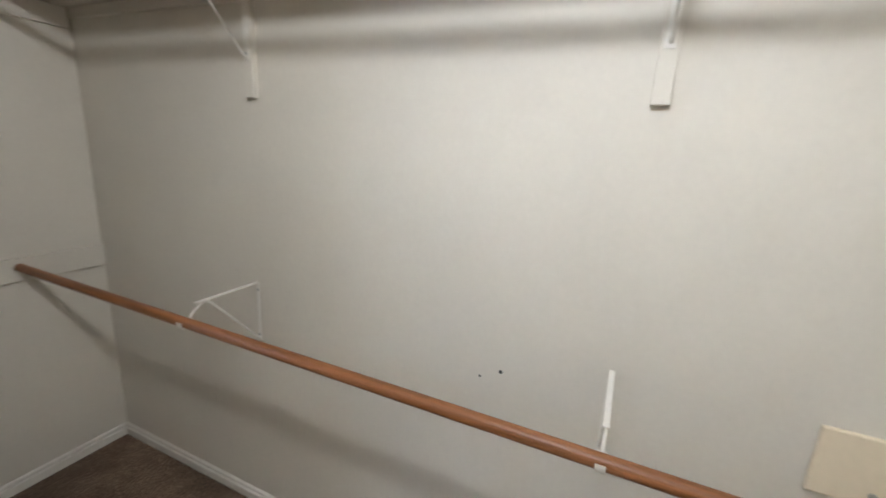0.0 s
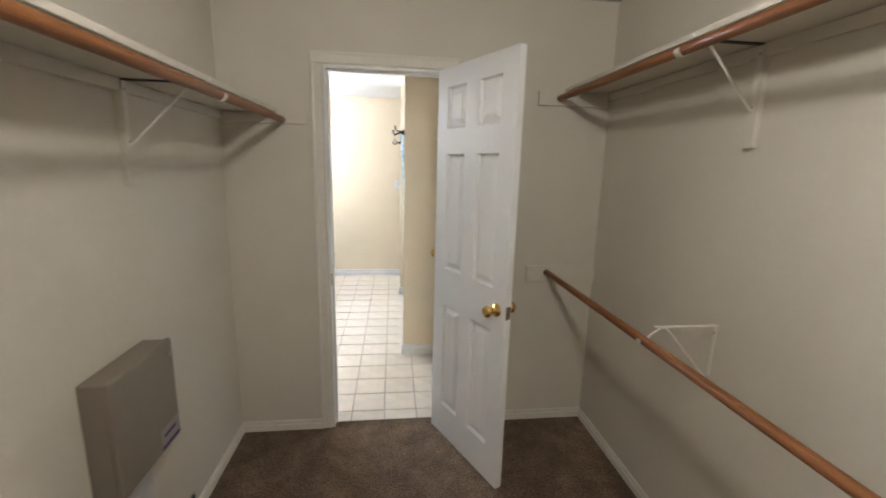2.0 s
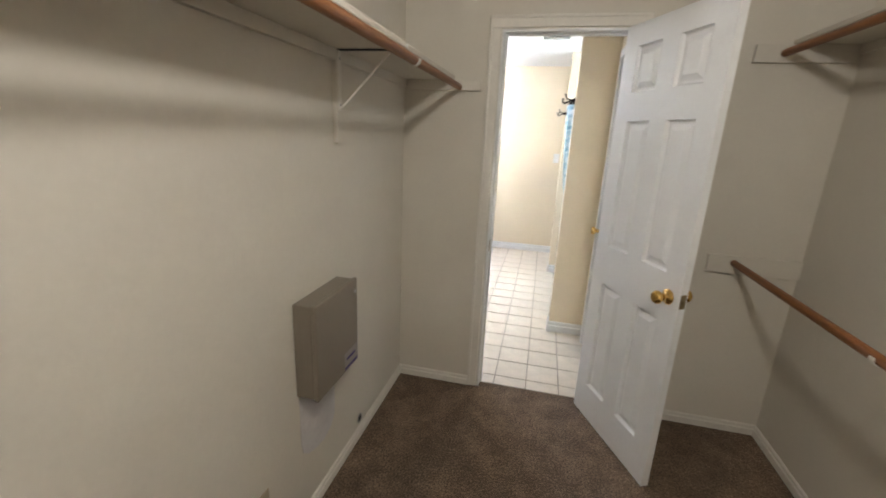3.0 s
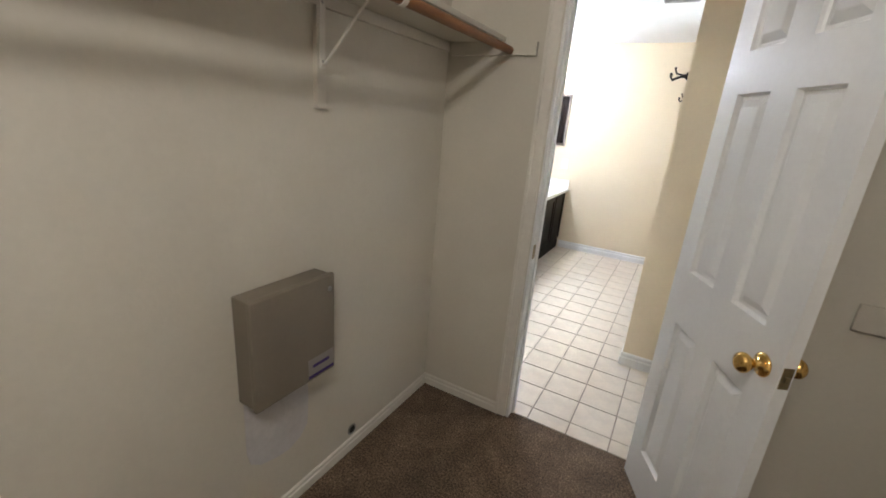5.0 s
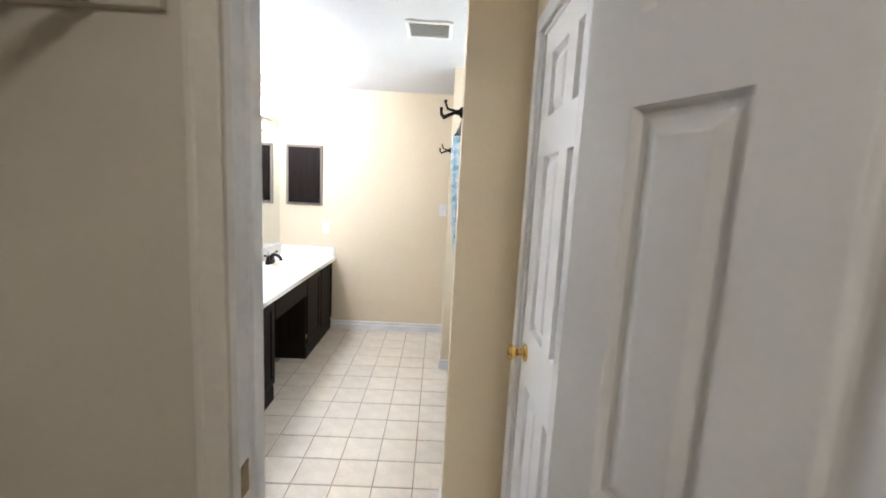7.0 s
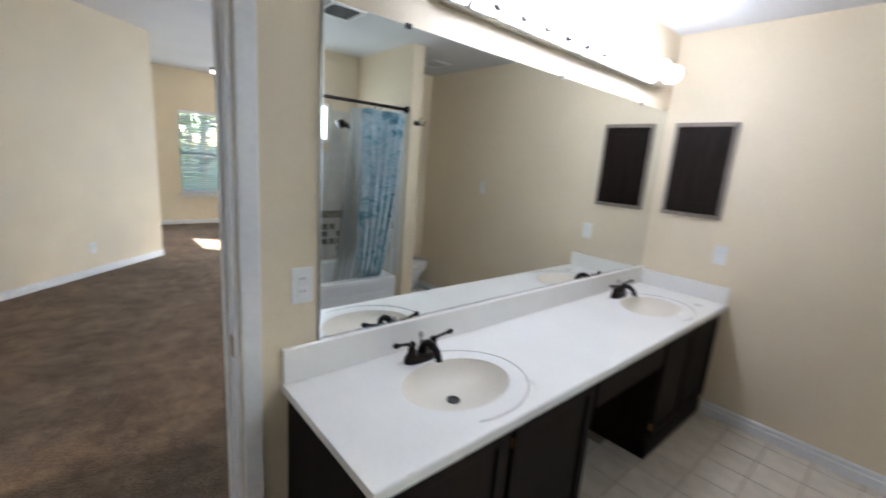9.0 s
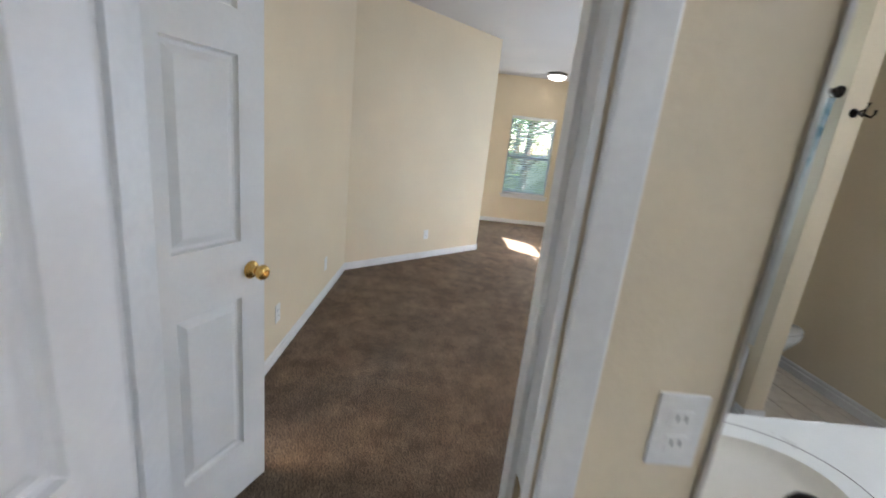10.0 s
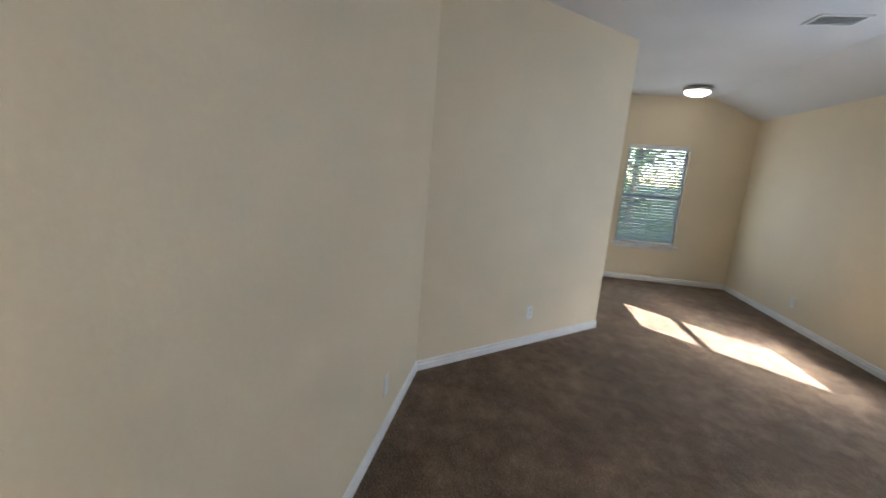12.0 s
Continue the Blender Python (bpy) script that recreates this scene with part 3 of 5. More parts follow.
# ---- windows ----
def window(name, m, w, z0, z1, label, blinds=True, tilt=-53.0, drop=1.02):
    """A double-hung window seen from +y of its own frame: x along the wall, y = 0 the room's face, the glass behind it."""
    win = thing(name, label, "window", kind="structure", m=m)
    h = z1 - z0
    for lo, hi in (((0, -0.115, 0), (0.035, -0.055, h)), ((w - 0.035, -0.115, 0), (w, -0.055, h)), ((0.035, -0.115, 0), (w - 0.035, -0.055, 0.035)), ((0.035, -0.115, h - 0.035), (w - 0.035, -0.055, h))):
        part("window_frame", B((lo, hi), bevel=0.003), M_PLASTIC, win)
    part("meeting_rail", B(((0.035, -0.105, h / 2 - 0.02), (w - 0.035, -0.06, h / 2 + 0.025)), bevel=0.003), M_PLASTIC, win)
    for lo, hi in ((0.035, h / 2 - 0.02), (h / 2 + 0.025, h - 0.035)):
        pane = part("pane", B(((0.035, -0.09, lo), (w - 0.035, -0.085, hi))), M_GLASS, win, "clear glass pane")
        pane.visible_shadow = False
    if blinds:
        part("window_sill", B(((-0.045, -0.05, -0.022), (w + 0.045, 0.045, 0.0)), bevel=0.005), M_TRIM, win)
        part("apron", B(((-0.02, 0.001, -0.075), (w + 0.02, 0.014, -0.022)), bevel=0.003), M_TRIM, win)
        blind = thing("window_blind", "white slatted blind lowered over the window", "blind", "bedroom blinds", m=m)
        part("headrail", B(((0.006, -0.046, h - 0.05), (w - 0.006, -0.004, h - 0.003)), bevel=0.003), M_BLIND, blind)
        part("valance", B(((0.004, -0.004, h - 0.062), (w - 0.004, 0.004, h - 0.002)), bevel=0.002), M_BLIND, blind)
        bm = bmesh.new()
        prof = [(-0.0255, 0.0), (-0.0250, 0.0005), (0.0250, 0.0005), (0.0255, 0.0), (0.0250, -0.0005), (-0.0250, -0.0005)]
        rings(bm, [[Vector((x, y, z)) for y, z in prof] for x in (0.012, w - 0.012)])
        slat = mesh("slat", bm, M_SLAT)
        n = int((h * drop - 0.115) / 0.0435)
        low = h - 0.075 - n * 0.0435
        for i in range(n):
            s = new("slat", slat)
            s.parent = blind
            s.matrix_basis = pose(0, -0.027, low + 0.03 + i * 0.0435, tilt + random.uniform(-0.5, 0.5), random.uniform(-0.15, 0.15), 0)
        part("bottom_rail", B(((0.012, -0.045, low - 0.01), (w - 0.012, -0.01, low + 0.018)), bevel=0.003), M_BLIND, blind)
        for x in (0.14, w / 2, w - 0.14):
            for y in (-0.049, -0.004):
                bm = bmesh.new()
                tube(bm, [(x, y, low), (x, y, h - 0.06)], 0.0009, 5)
                part("ladder_cord", bm, M_BLIND, blind)
        bm = bmesh.new()
        tube(bm, [(0.10, 0.006, h - 0.06), (0.10, 0.008, h * 0.45)], 0.003, 6)
        part("tilt_wand", bm, M_PLASTIC, blind)
    return win


# the long wall's face looks to -y: turned half round
window("window_2", pose(WIN2[1], BY1, WZ[0], 0, 0, 180), WIN2[1] - WIN2[0], WZ[0], WZ[1], "tall white double-hung window with a lowered blind")
window("window_3", pose(WIN3[1], BY1, WZ[0], 0, 0, 180), WIN3[1] - WIN3[0], WZ[0], WZ[1], "tall white double-hung window near the bathroom door")
window("window_1", pose(BXF, WIN1[1], WZ[0], 0, 0, -90), WIN1[1] - WIN1[0], WZ[0], WZ[1], "white double-hung window with a blind and trees outside", tilt=-42.0)
_w = thing("window_4", "small frosted window above the tub", "window", kind="structure")
part("window_frame", B(((XT + 0.01, WINB[0], WZB[0]), (XT + 0.05, WINB[0] + 0.03, WZB[1])), ((XT + 0.01, WINB[1] - 0.03, WZB[0]), (XT + 0.05, WINB[1], WZB[1])), ((XT + 0.01, WINB[0] + 0.03, WZB[0]), (XT + 0.05, WINB[1] - 0.03, WZB[0] + 0.03)), ((XT + 0.01, WINB[0] + 0.03, WZB[1] - 0.03), (XT + 0.05, WINB[1] - 0.03, WZB[1]))), M_PLASTIC, _w)
_p = part("pane", B(((XT + 0.028, WINB[0] + 0.03, WZB[0] + 0.03), (XT + 0.033, WINB[1] - 0.03, WZB[1] - 0.03))), glass_mat("frosted_glass", (0.9, 0.95, 0.95), 0.3), _w, "frosted pane")


# ---- closet ----
def rod_bracket(m, leg, arm, foot, rod, arm_material=None, front=0.0, wide=0.011):
    """A bent steel bracket: x out from the wall, z up to the shelf; a brace, a band round the rod at (x, z) and a wooden wall block."""
    b = thing("shelf_bracket", "white painted steel shelf and rod bracket on a wooden wall block", "bracket", "closet brackets", m)
    part("wall_plate", B(((0.019, -wide, -leg), (0.023, wide, 0.0)), bevel=0.001), M_TRIMC, b)
    part("top_arm", B(((0.019, -wide, -0.004), (arm, wide, 0.0)), bevel=0.001), arm_material or M_TRIMC, b)
    bm = bmesh.new()
    tube(bm, [(0.024, 0, -leg + 0.012), (0.034, 0, -leg + 0.016), (arm * 0.80, 0, -0.016), (arm * 0.86, 0, -0.006)], 0.0042, 8)
    part("brace", bm, M_TRIMC, b)
    bm = bmesh.new()
    band = [(rod[0] + r * math.cos(a), rod[1] + r * math.sin(a)) for r, turn in ((0.0172, 1), (0.0205, -1)) for a in [radians(150 + k * 11.25) if turn > 0 else radians(375 - k * 11.25) for k in range(21)]]
    rings(bm, [[Vector((x, y, z)) for x, z in band] for y in (-0.010, 0.010)])
    part("rod_hook", bm, M_TRIMC, b, "white steel band hooked round the rod")
    bm = bmesh.new()
    tube(bm, [(arm - 0.03, 0, -0.004), (rod[0] - 0.024, 0, rod[1] + 0.020), (rod[0] - 0.0175, 0, rod[1] + 0.009)], 0.004, 8)
    part("hook_neck", bm, M_TRIMC, b)
    part("edge_screw", lathe(bmesh.new(), (front, 0, 0.011), [(0.007, 0), (0.007, 0.002), (0.003, 0.003)], 10, "x"), M_TRIM, b, "white painted screw in the shelf edge") if front else None
    for z in (-0.03, -leg + 0.02):
        bm = bmesh.new()
        lathe(bm, (0.023, 0, z), [(0.005, 0), (0.005, 0.0015), (0.002, 0.003)], 8, "x")
        part("screw", bm, M_STEEL, b)
    if foot:
        part("wall_block", B(((0, -0.019, -leg - foot), (0.019, 0.019, 0.0)), bevel=0.002), M_CLOSET, b)
    return b


def closet_rod(x, z, y0, y1, label):
    bm = bmesh.new()
    lathe(bm, (x, y0, z), [(0.014, 0), (0.0165, 0.002), (0.0165, y1 - y0 - 0.002), (0.014, y1 - y0)], 20, "y")
    return solid("closet_rod", bm, M_ROD, label, "closet rod", "closet rods", smooth=False)


# shelves: board, wall cleat, end cleat
ZL, ZR, ZLO = 1.802, 1.968, 1.0
for xa, xb, z, xf, lab in ((XL + 0.001, -0.258, ZL, -0.245, "off-white painted board shelf on steel brackets"), (XR - 0.001, 1.285, ZR, 1.272, "off-white painted board shelf above the upper rod")):
    shelf = thing("closet_shelf", lab, "shelf", "closet shelves")
    part("board", B(((min(xa, xb), YB, z), (max(xa, xb), -0.002, z + 0.019))), M_CLOSET, shelf)
    part("front_edge", B(((min(xb, xf), YB, z - 0.0005), (max(xb, xf), -0.002, z + 0.0195)), bevel=0.003), M_CLOSET, shelf)
for lo, hi, lab in (((XL + 0.001, YB, ZL - 0.040), (XL + 0.019, -0.02, ZL - 0.001), "painted wall cleat under the long shelf"),
                    ((XL + 0.02, -0.019, ZL - 0.054), (-0.10, -0.001, ZL - 0.001), "painted end cleat that carries shelf and rod"),
                    ((XR - 0.019, YB, ZR - 0.040), (XR - 0.001, -0.02, ZR - 0.001), "painted wall cleat under the upper shelf"),
                    ((1.125, -0.019, ZR - 0.075), (XR - 0.02, -0.001, ZR - 0.001), "painted end cleat that carries shelf and upper rod"),
                    ((1.120, -0.019, ZLO - 0.095), (XR - 0.001, -0.001, ZLO - 0.002), "painted end cleat that carries the lower rod")):
    solid("shelf_cleat", B((lo, hi), bevel=0.002), M_CLOSET, lab, "cleat", "shelf cleats")
closet_rod(-0.215, 1.766, YB + 0.002, -0.021, "reddish-brown stained wooden closet rod under the shelf")
closet_rod(1.240, 1.931, YB + 0.002, -0.021, "reddish-brown stained wooden upper closet rod")
closet_rod(1.236, 0.963, YB + 0.002, -0.021, "reddish-brown stained wooden lower closet rod")
# arms under a shelf: dark metal, with the shelf's shade in the colour too
for y in (-0.80, -2.0):
    rod_bracket(pose(XL, y, ZL - 0.001), 0.212, 0.268, 0.117, (0.31, -0.035), M_DARK, 0.2801)
for y in (-0.995, -2.19):
    rod_bracket(pose(XR, y, ZR - 0.001, 0, 0, 180), 0.215, 0.25, 0.11, (0.295, -0.036), M_DARK, 0.2631)
    rod_bracket(pose(XR, y, ZLO + 0.015, 0, 0, 180), 0.225, 0.262, 0.0, (0.299, -0.052), wide=0.0065)

# alarm box on the wall
box_ob = thing("alarm_box", "taupe enamelled steel alarm panel box hung on the wall", "alarm box")
part("body", B(((XL + 0.001, -1.145, 0.575), (XL + 0.072, -0.825, 0.937)), bevel=0.004), M_BOX, box_ob)
part("cover", B(((XL + 0.0725, -1.150, 0.570), (XL + 0.092, -0.820, 0.942)), bevel=0.006), M_BOX, box_ob, "taupe hinged cover")
part("sticker", B(((XL + 0.0922, -0.945, 0.578), (XL + 0.0926, -0.826, 0.655))), M_STICKER, box_ob, "small faded sticker")
part("sticker_line", B(((XL + 0.0926, -0.925, 0.618), (XL + 0.0930, -0.850, 0.630))), M_INK, box_ob, "purple bar of writing")
part("sticker_line", B(((XL + 0.0926, -0.943, 0.580), (XL + 0.0930, -0.828, 0.592))), M_INK, box_ob, "purple bar of writing")
part("lock", lathe(bmesh.new(), (XL + 0.092, -0.845, 0.89), [(0.009, 0), (0.009, 0.003), (0.004, 0.004)], 12, "x"), M_STEEL, box_ob)
_bm = bmesh.new()
_loop = [(-1.130, 0.60), (-1.133, 0.36), (-1.122, 0.31), (-1.085, 0.278), (-1.02, 0.258), (-0.965, 0.252), (-0.91, 0.272), (-0.875, 0.31), (-0.868, 0.42), (-0.868, 0.60)]
rings(_bm, [[Vector((XL + 0.0005 + d, y, z)) for y, z in _loop] for d in (0.0, 0.0012)])
solid("wall_patch", _bm, M_PATCH, "pale unpainted plaster patch below the alarm box", "wall patch")
part_ob = thing("cable_hole", "small round cable hole low in the closet wall", "cable hole")
part("rim", lathe(bmesh.new(), (XL, -0.62, 0.10), [(0.026, 0.0005), (0.026, 0.003), (0.018, 0.003)], 16, "x"), M_STEEL, part_ob)
part("opening", lathe(bmesh.new(), (XL, -0.62, 0.10), [(0.018, 0.0032), (0.017, 0.0036)], 16, "x"), M_DARK, part_ob)


def outlet(m, label, slots="duplex", material=None):
    """A cover plate with its receptacles or switch, on the wall's face: x along the wall, y out of it."""
    o = thing("wall_outlet" if slots != "switch" else "light_switch", label, "outlet" if slots != "switch" else "switch", m=m)
    part("cover_plate", B(((-0.036, 0.0005, -0.059), (0.036, 0.006, 0.059)), bevel=0.002), material or M_PLASTIC, o)
    if slots == "switch":
        part("rocker", B(((-0.017, 0.006, -0.034), (0.017, 0.0095, 0.034)), bevel=0.002), material or M_PLASTIC, o)
    elif slots == "duplex":
        for z in (-0.02, 0.02):
            r = part("receptacle", B(((-0.016, 0.006, z - 0.014), (0.016, 0.008, z + 0.014)), bevel=0.001), material or M_PLASTIC, o)
            for x in (-0.006, 0.006):
                part("slot", B(((x - 0.0012, 0.008, z - 0.003), (x + 0.0012, 0.0085, z + 0.007))), M_DARK, r)
    return o


def facing(x, y, z, way):
    """A pose on a wall's face that looks along way."""
    return pose(x, y, z, 0, 0, {"+x": -90, "-x": 90, "+y": 0, "-y": 180}[way])


outlet(facing(XL, -1.372, 0.295, "+x"), "aged beige duplex wall outlet low in the closet", material=M_BEIGE)
plate = thing("cover_plate", "square cream painted blank cover plate on the closet wall", "cover plate")
part("plate", B(((XR - 0.014, -2.86, 0.845), (XR - 0.001, -2.61, 1.005)), bevel=0.004), M_CREAM, plate)
part("screw", lathe(bmesh.new(), (XR - 0.014, -2.72, 0.875), [(0.008, 0), (0.008, -0.003), (0.004, -0.005)], 10, "x"), M_STEEL, plate)
for y, z, r in ((-1.905, 0.915, 0.006), (-1.845, 0.885, 0.004)):
    solid("nail_hole", lathe(bmesh.new(), (XR - 0.0004, y, z), [(r, 0), (r * 0.9, -0.0008)], 8, "x"), M_DARK, "small dark screw hole in the wall", "screw hole", "screw holes")
lamp_ob = thing("closet_ceiling_light", "bare bulb in a white porcelain ceiling holder", "ceiling light")
part("holder", lathe(bmesh.new(), (CLOSET_LAMP[0], CLOSET_LAMP[1], ZC), [(0.055, 0), (0.055, -0.014), (0.034, -0.04), (0.022, -0.055), (0.019, -0.082)], 20), M_PORC, lamp_ob, "", True)

# ---- bathroom ----
CX, CY0, CZ, CT = -0.678, 0.925, 0.757, 0.028
SINKS = ((-0.935, 1.42), (-0.935, 2.98))


def vanity_top():
    top = thing("countertop", "glossy white cultured marble vanity top with two oval bowls", "countertop")
    n = 40
    bm = bmesh.new()
    outer = [bm.verts.new((x, y, CZ)) for x, y in ((W + 0.002, CY0), (CX, CY0), (CX, YN - 0.002), (W + 0.002, YN - 0.002))]
    edges = [bm.edges.new((outer[i], outer[(i + 1) % 4])) for i in range(4)]
    for cx, cy in SINKS:
        ring = [bm.verts.new(p) for p in circle((cx, cy, CZ), 0.158, n, "z", 0.212)]
        edges += [bm.edges.new((ring[i], ring[(i + 1) % n])) for i in range(n)]
    bmesh.ops.triangle_fill(bm, use_beauty=True, use_dissolve=False, edges=edges)
    lo = [bm.verts.new((v.co.x, v.co.y, CZ - CT)) for v in outer]
    for i in range(4):
        j = (i + 1) % 4
        bm.faces.new((outer[i], outer[j], lo[j], lo[i]))
    part("slab", bm, M_MARBLE, top)
    part("front_edge", B(((CX, CY0, CZ - CT - 0.004), (CX + 0.006, YN - 0.002, CZ + 0.001)), bevel=0.003), M_MARBLE, top)
    for cx, cy in SINKS:
        bm = bmesh.new()
        prof = ((1.0, 0.0), (0.985, -0.004), (0.93, -0.018), (0.82, -0.041), (0.64, -0.060), (0.42, -0.072), (0.2, -0.077), (0.10, -0.078))
        rings(bm, [circle((cx - 0.012 * (1 - k), cy, CZ + z), 0.158 * k, n, "z", 0.212 * k) for k, z in prof], cap0=False)
        bowl = part("bowl", bm, M_BOWL, top, "cream oval wash bowl", True)
        part("drain", lathe(bmesh.new(), (cx - 0.011, cy, CZ - 0.078), [(0.024, 0.0), (0.024, 0.004), (0.017, 0.005), (0.015, 0.001)], 16), M_DARK, bowl, "dark bronze drain")
        # a thin grey bead drawn for the groove's shade round the bowl
        bm = bmesh.new()
        pts = [Vector((cx + 0.225 * math.cos(a), cy + 0.275 * math.sin(a), CZ + 0.0002)) for a in [math.pi * (0.5 + 0.62 * (k / 40 - 0.5) * 2 + 0.0) for k in range(41)]]
        pts = [p for p in pts if W + 0.09 < p.x < CX - 0.01]
        tube(bm, pts, 0.0014, 6)
        part("bowl_line", bm, M_GROOVE_SHADE, top, "fine grey line painted as the shade of the moulded groove round the bowl")
    part("backsplash", B(((W + 0.001, CY0, CZ + 0.0005), (W + 0.021, YN - 0.002, 0.880)), bevel=0.003), M_MARBLE, top)
    part("side_splash", B(((W + 0.0215, YN - 0.022, CZ + 0.0005), (CX - 0.004, YN - 0.002, 0.862)), bevel=0.003), M_MARBLE, top)
    return top


vanity_top()


def cabinet_door(parent, y0, y1, z0, z1, x, handle=False):
    """A framed cabinet front with a recessed centre panel."""
    f = 0.05
    d = part("door", B(((x, y0, z0), (x + 0.018, y0 + f, z1)), ((x, y1 - f, z0), (x + 0.018, y1, z1)), ((x, y0 + f, z0), (x + 0.018, y1 - f, z0 + f)), ((x, y0 + f, z1 - f), (x + 0.018, y1 - f, z1)), bevel=0.002), M_ESPRESSO, parent)
    part("panel", B(((x, y0 + f, z0 + f), (x + 0.008, y1 - f, z1 - f))), M_ESPRESSO, d)
    for z in (z0 + 0.07, z1 - 0.07):
        part("hinge", B(((x + 0.004, y0 - 0.006, z - 0.02), (x + 0.014, y0 - 0.001, z + 0.02))), M_BRASS, d, "small brass hinge")
    return d


FX = -0.722
for lab, y0, y1, splits in (("dark espresso vanity cabinet with two panelled doors", 0.945, 1.985, (0.955, 1.445, 1.475, 1.975)),
                            ("dark espresso vanity cabinet beside the far wall", 2.675, YN - 0.004, (2.685, 3.07, 3.10, 3.482))):
    cab = thing("vanity_cabinet", lab, "cabinet", "vanity cabinets")
    part("side_panel", B(((W + 0.003, y0, 0), (FX, y0 + 0.016, CZ - CT - 0.005))), M_ESPRESSO, cab)
    part("side_panel", B(((W + 0.003, y1 - 0.016, 0), (FX, y1, CZ - CT - 0.005))), M_ESPRESSO, cab)
    part("face_frame", B(((FX - 0.018, y0 + 0.016, 0.0), (FX - 0.001, y1 - 0.016, CZ - CT - 0.005))), M_ESPRESSO, cab)
    part("base_rail", B(((FX - 0.0008, y0 + 0.002, 0.0), (FX + 0.006, y1 - 0.002, 0.095)), bevel=0.002), M_ESPRESSO, cab)
    cabinet_door(cab, splits[0], splits[1], 0.13, 0.70, FX)
    cabinet_door(cab, splits[2], splits[3], 0.13, 0.70, FX)
drawer = thing("makeup_vanity", "dark espresso drawer unit over an open knee space", "vanity")
part("front", B(((FX, 1.995, 0.565), (FX + 0.018, 2.665, 0.70)), bevel=0.003), M_ESPRESSO, drawer)
# tray and back are coloured as dark as the shaded recess
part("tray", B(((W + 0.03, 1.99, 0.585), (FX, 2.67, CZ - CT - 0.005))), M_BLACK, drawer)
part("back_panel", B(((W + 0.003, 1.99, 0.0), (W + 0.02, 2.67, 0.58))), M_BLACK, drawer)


def faucet(m):
    f = thing("faucet", "dark bronze two-handle basin faucet", "faucet", "basin faucets", m)
    bm = bmesh.new()
    rings(bm, [[Vector((x, y, z)) for x, y in [(0.026 * s * math.cos(a), 0.078 * s * math.copysign(abs(math.sin(a)) ** 0.7, math.sin(a))) for a in [2 * math.pi * k / 24 for k in range(24)]]] for s, z in ((1.05, 0.0), (1.05, 0.016), (1.0, 0.026), (0.82, 0.032))])
    part("base", bm, M_BRONZE, f, "", True)
    for s in (-1, 1):
        bm = bmesh.new()
        lathe(bm, (0, s * 0.051, 0.018), [(0.024, 0), (0.021, 0.010), (0.015, 0.022), (0.016, 0.034), (0.012, 0.042), (0.015, 0.050), (0.014, 0.058), (0.006, 0.066)], 16)
        part("handle_post", bm, M_BRONZE, f, "", True)
        bm = bmesh.new()
        tube(bm, [(0, s * 0.051, 0.070), (0.003, s * 0.082, 0.080), (0.006, s * 0.110, 0.085), (0.008, s * 0.124, 0.087), (0.009, s * 0.134, 0.089), (0.009, s * 0.142, 0.090)], [0.008, 0.0062, 0.0058, 0.0105, 0.0105, 0.004], 10)
        part("lever", bm, M_BRONZE, f, "", True)
    bm = bmesh.new()
    tube(bm, [(0, 0, 0.018), (0.0, 0, 0.045), (0.010, 0, 0.066), (0.034, 0, 0.080), (0.062, 0, 0.077), (0.084, 0, 0.062), (0.096, 0, 0.042), (0.097, 0, 0.032)], [0.022, 0.019, 0.017, 0.0145, 0.0135, 0.013, 0.0125, 0.014], 14)
    part("spout", bm, M_BRONZE, f, "", True)
    part("lift_rod", lathe(bmesh.new(), (-0.014, 0, 0.05), [(0.004, 0), (0.004, 0.035), (0.0085, 0.040), (0.0085, 0.052), (0.004, 0.060)], 12), M_STEEL, f, "shiny lift knob", True)
    return f


fa = faucet(pose(-1.135, SINKS[0][1], CZ))
copy_thing(fa, pose(-1.135, SINKS[1][1], CZ))

mirror = thing("vanity_mirror", "wide frameless wall mirror above the vanity", "mirror")
part("glass", B(((W + 0.001, 1.052, 0.886), (W + 0.007, YN - 0.012, 1.935))), M_MIRROR, mirror)
part("channel", B(((W + 0.001, 1.052, 0.8795), (W + 0.010, YN - 0.012, 0.888))), M_CHROME, mirror, "metal mirror channel")
part("edge_strip", B(((W + 0.001, 1.044, 0.8805), (W + 0.009, 1.0515, 1.937))), M_STEEL, mirror, "dark metal mirror edge")
for y in (1.35, 2.25, 3.1):
    part("clip", B(((W + 0.001, y - 0.012, 1.925), (W + 0.011, y + 0.012, 1.942)), bevel=0.002), M_DARK, mirror, "dark mirror clip")

bar = thing("vanity_light", "long vanity light bar with a row of lit globe bulbs", "light bar")
NB, YB0, DY = 11, 3.142, 0.158
part("back_plate", B(((W + 0.001, YB0 - DY * (NB - 1) - 0.09, 2.035), (W + 0.06, YB0 + 0.09, 2.155)), bevel=0.006), mat("dim_chrome", (0.50, 0.49, 0.48), 0.06, metal=1.0, var=0.02), bar, "polished metal back plate")
for i in range(NB):
    y = YB0 - DY * i
    sock = part("socket", lathe(bmesh.new(), (W + 0.06, y, 2.095), [(0.024, 0), (0.024, 0.018), (0.019, 0.022)], 16, "x"), M_STEEL, bar)
    bm = bmesh.new()
    lathe(bm, (W + 0.080, y, 2.095), [(0.016, 0.0), (0.021, 0.008)] + [(0.051 * math.sin(a), 0.053 - 0.051 * math.cos(a)) for a in [0.5 + k * (math.pi - 0.5) / 12 for k in range(13)]], 20, "x")
    part("globe_bulb", bm, M_BULB, sock, "lit frosted globe bulb", True)

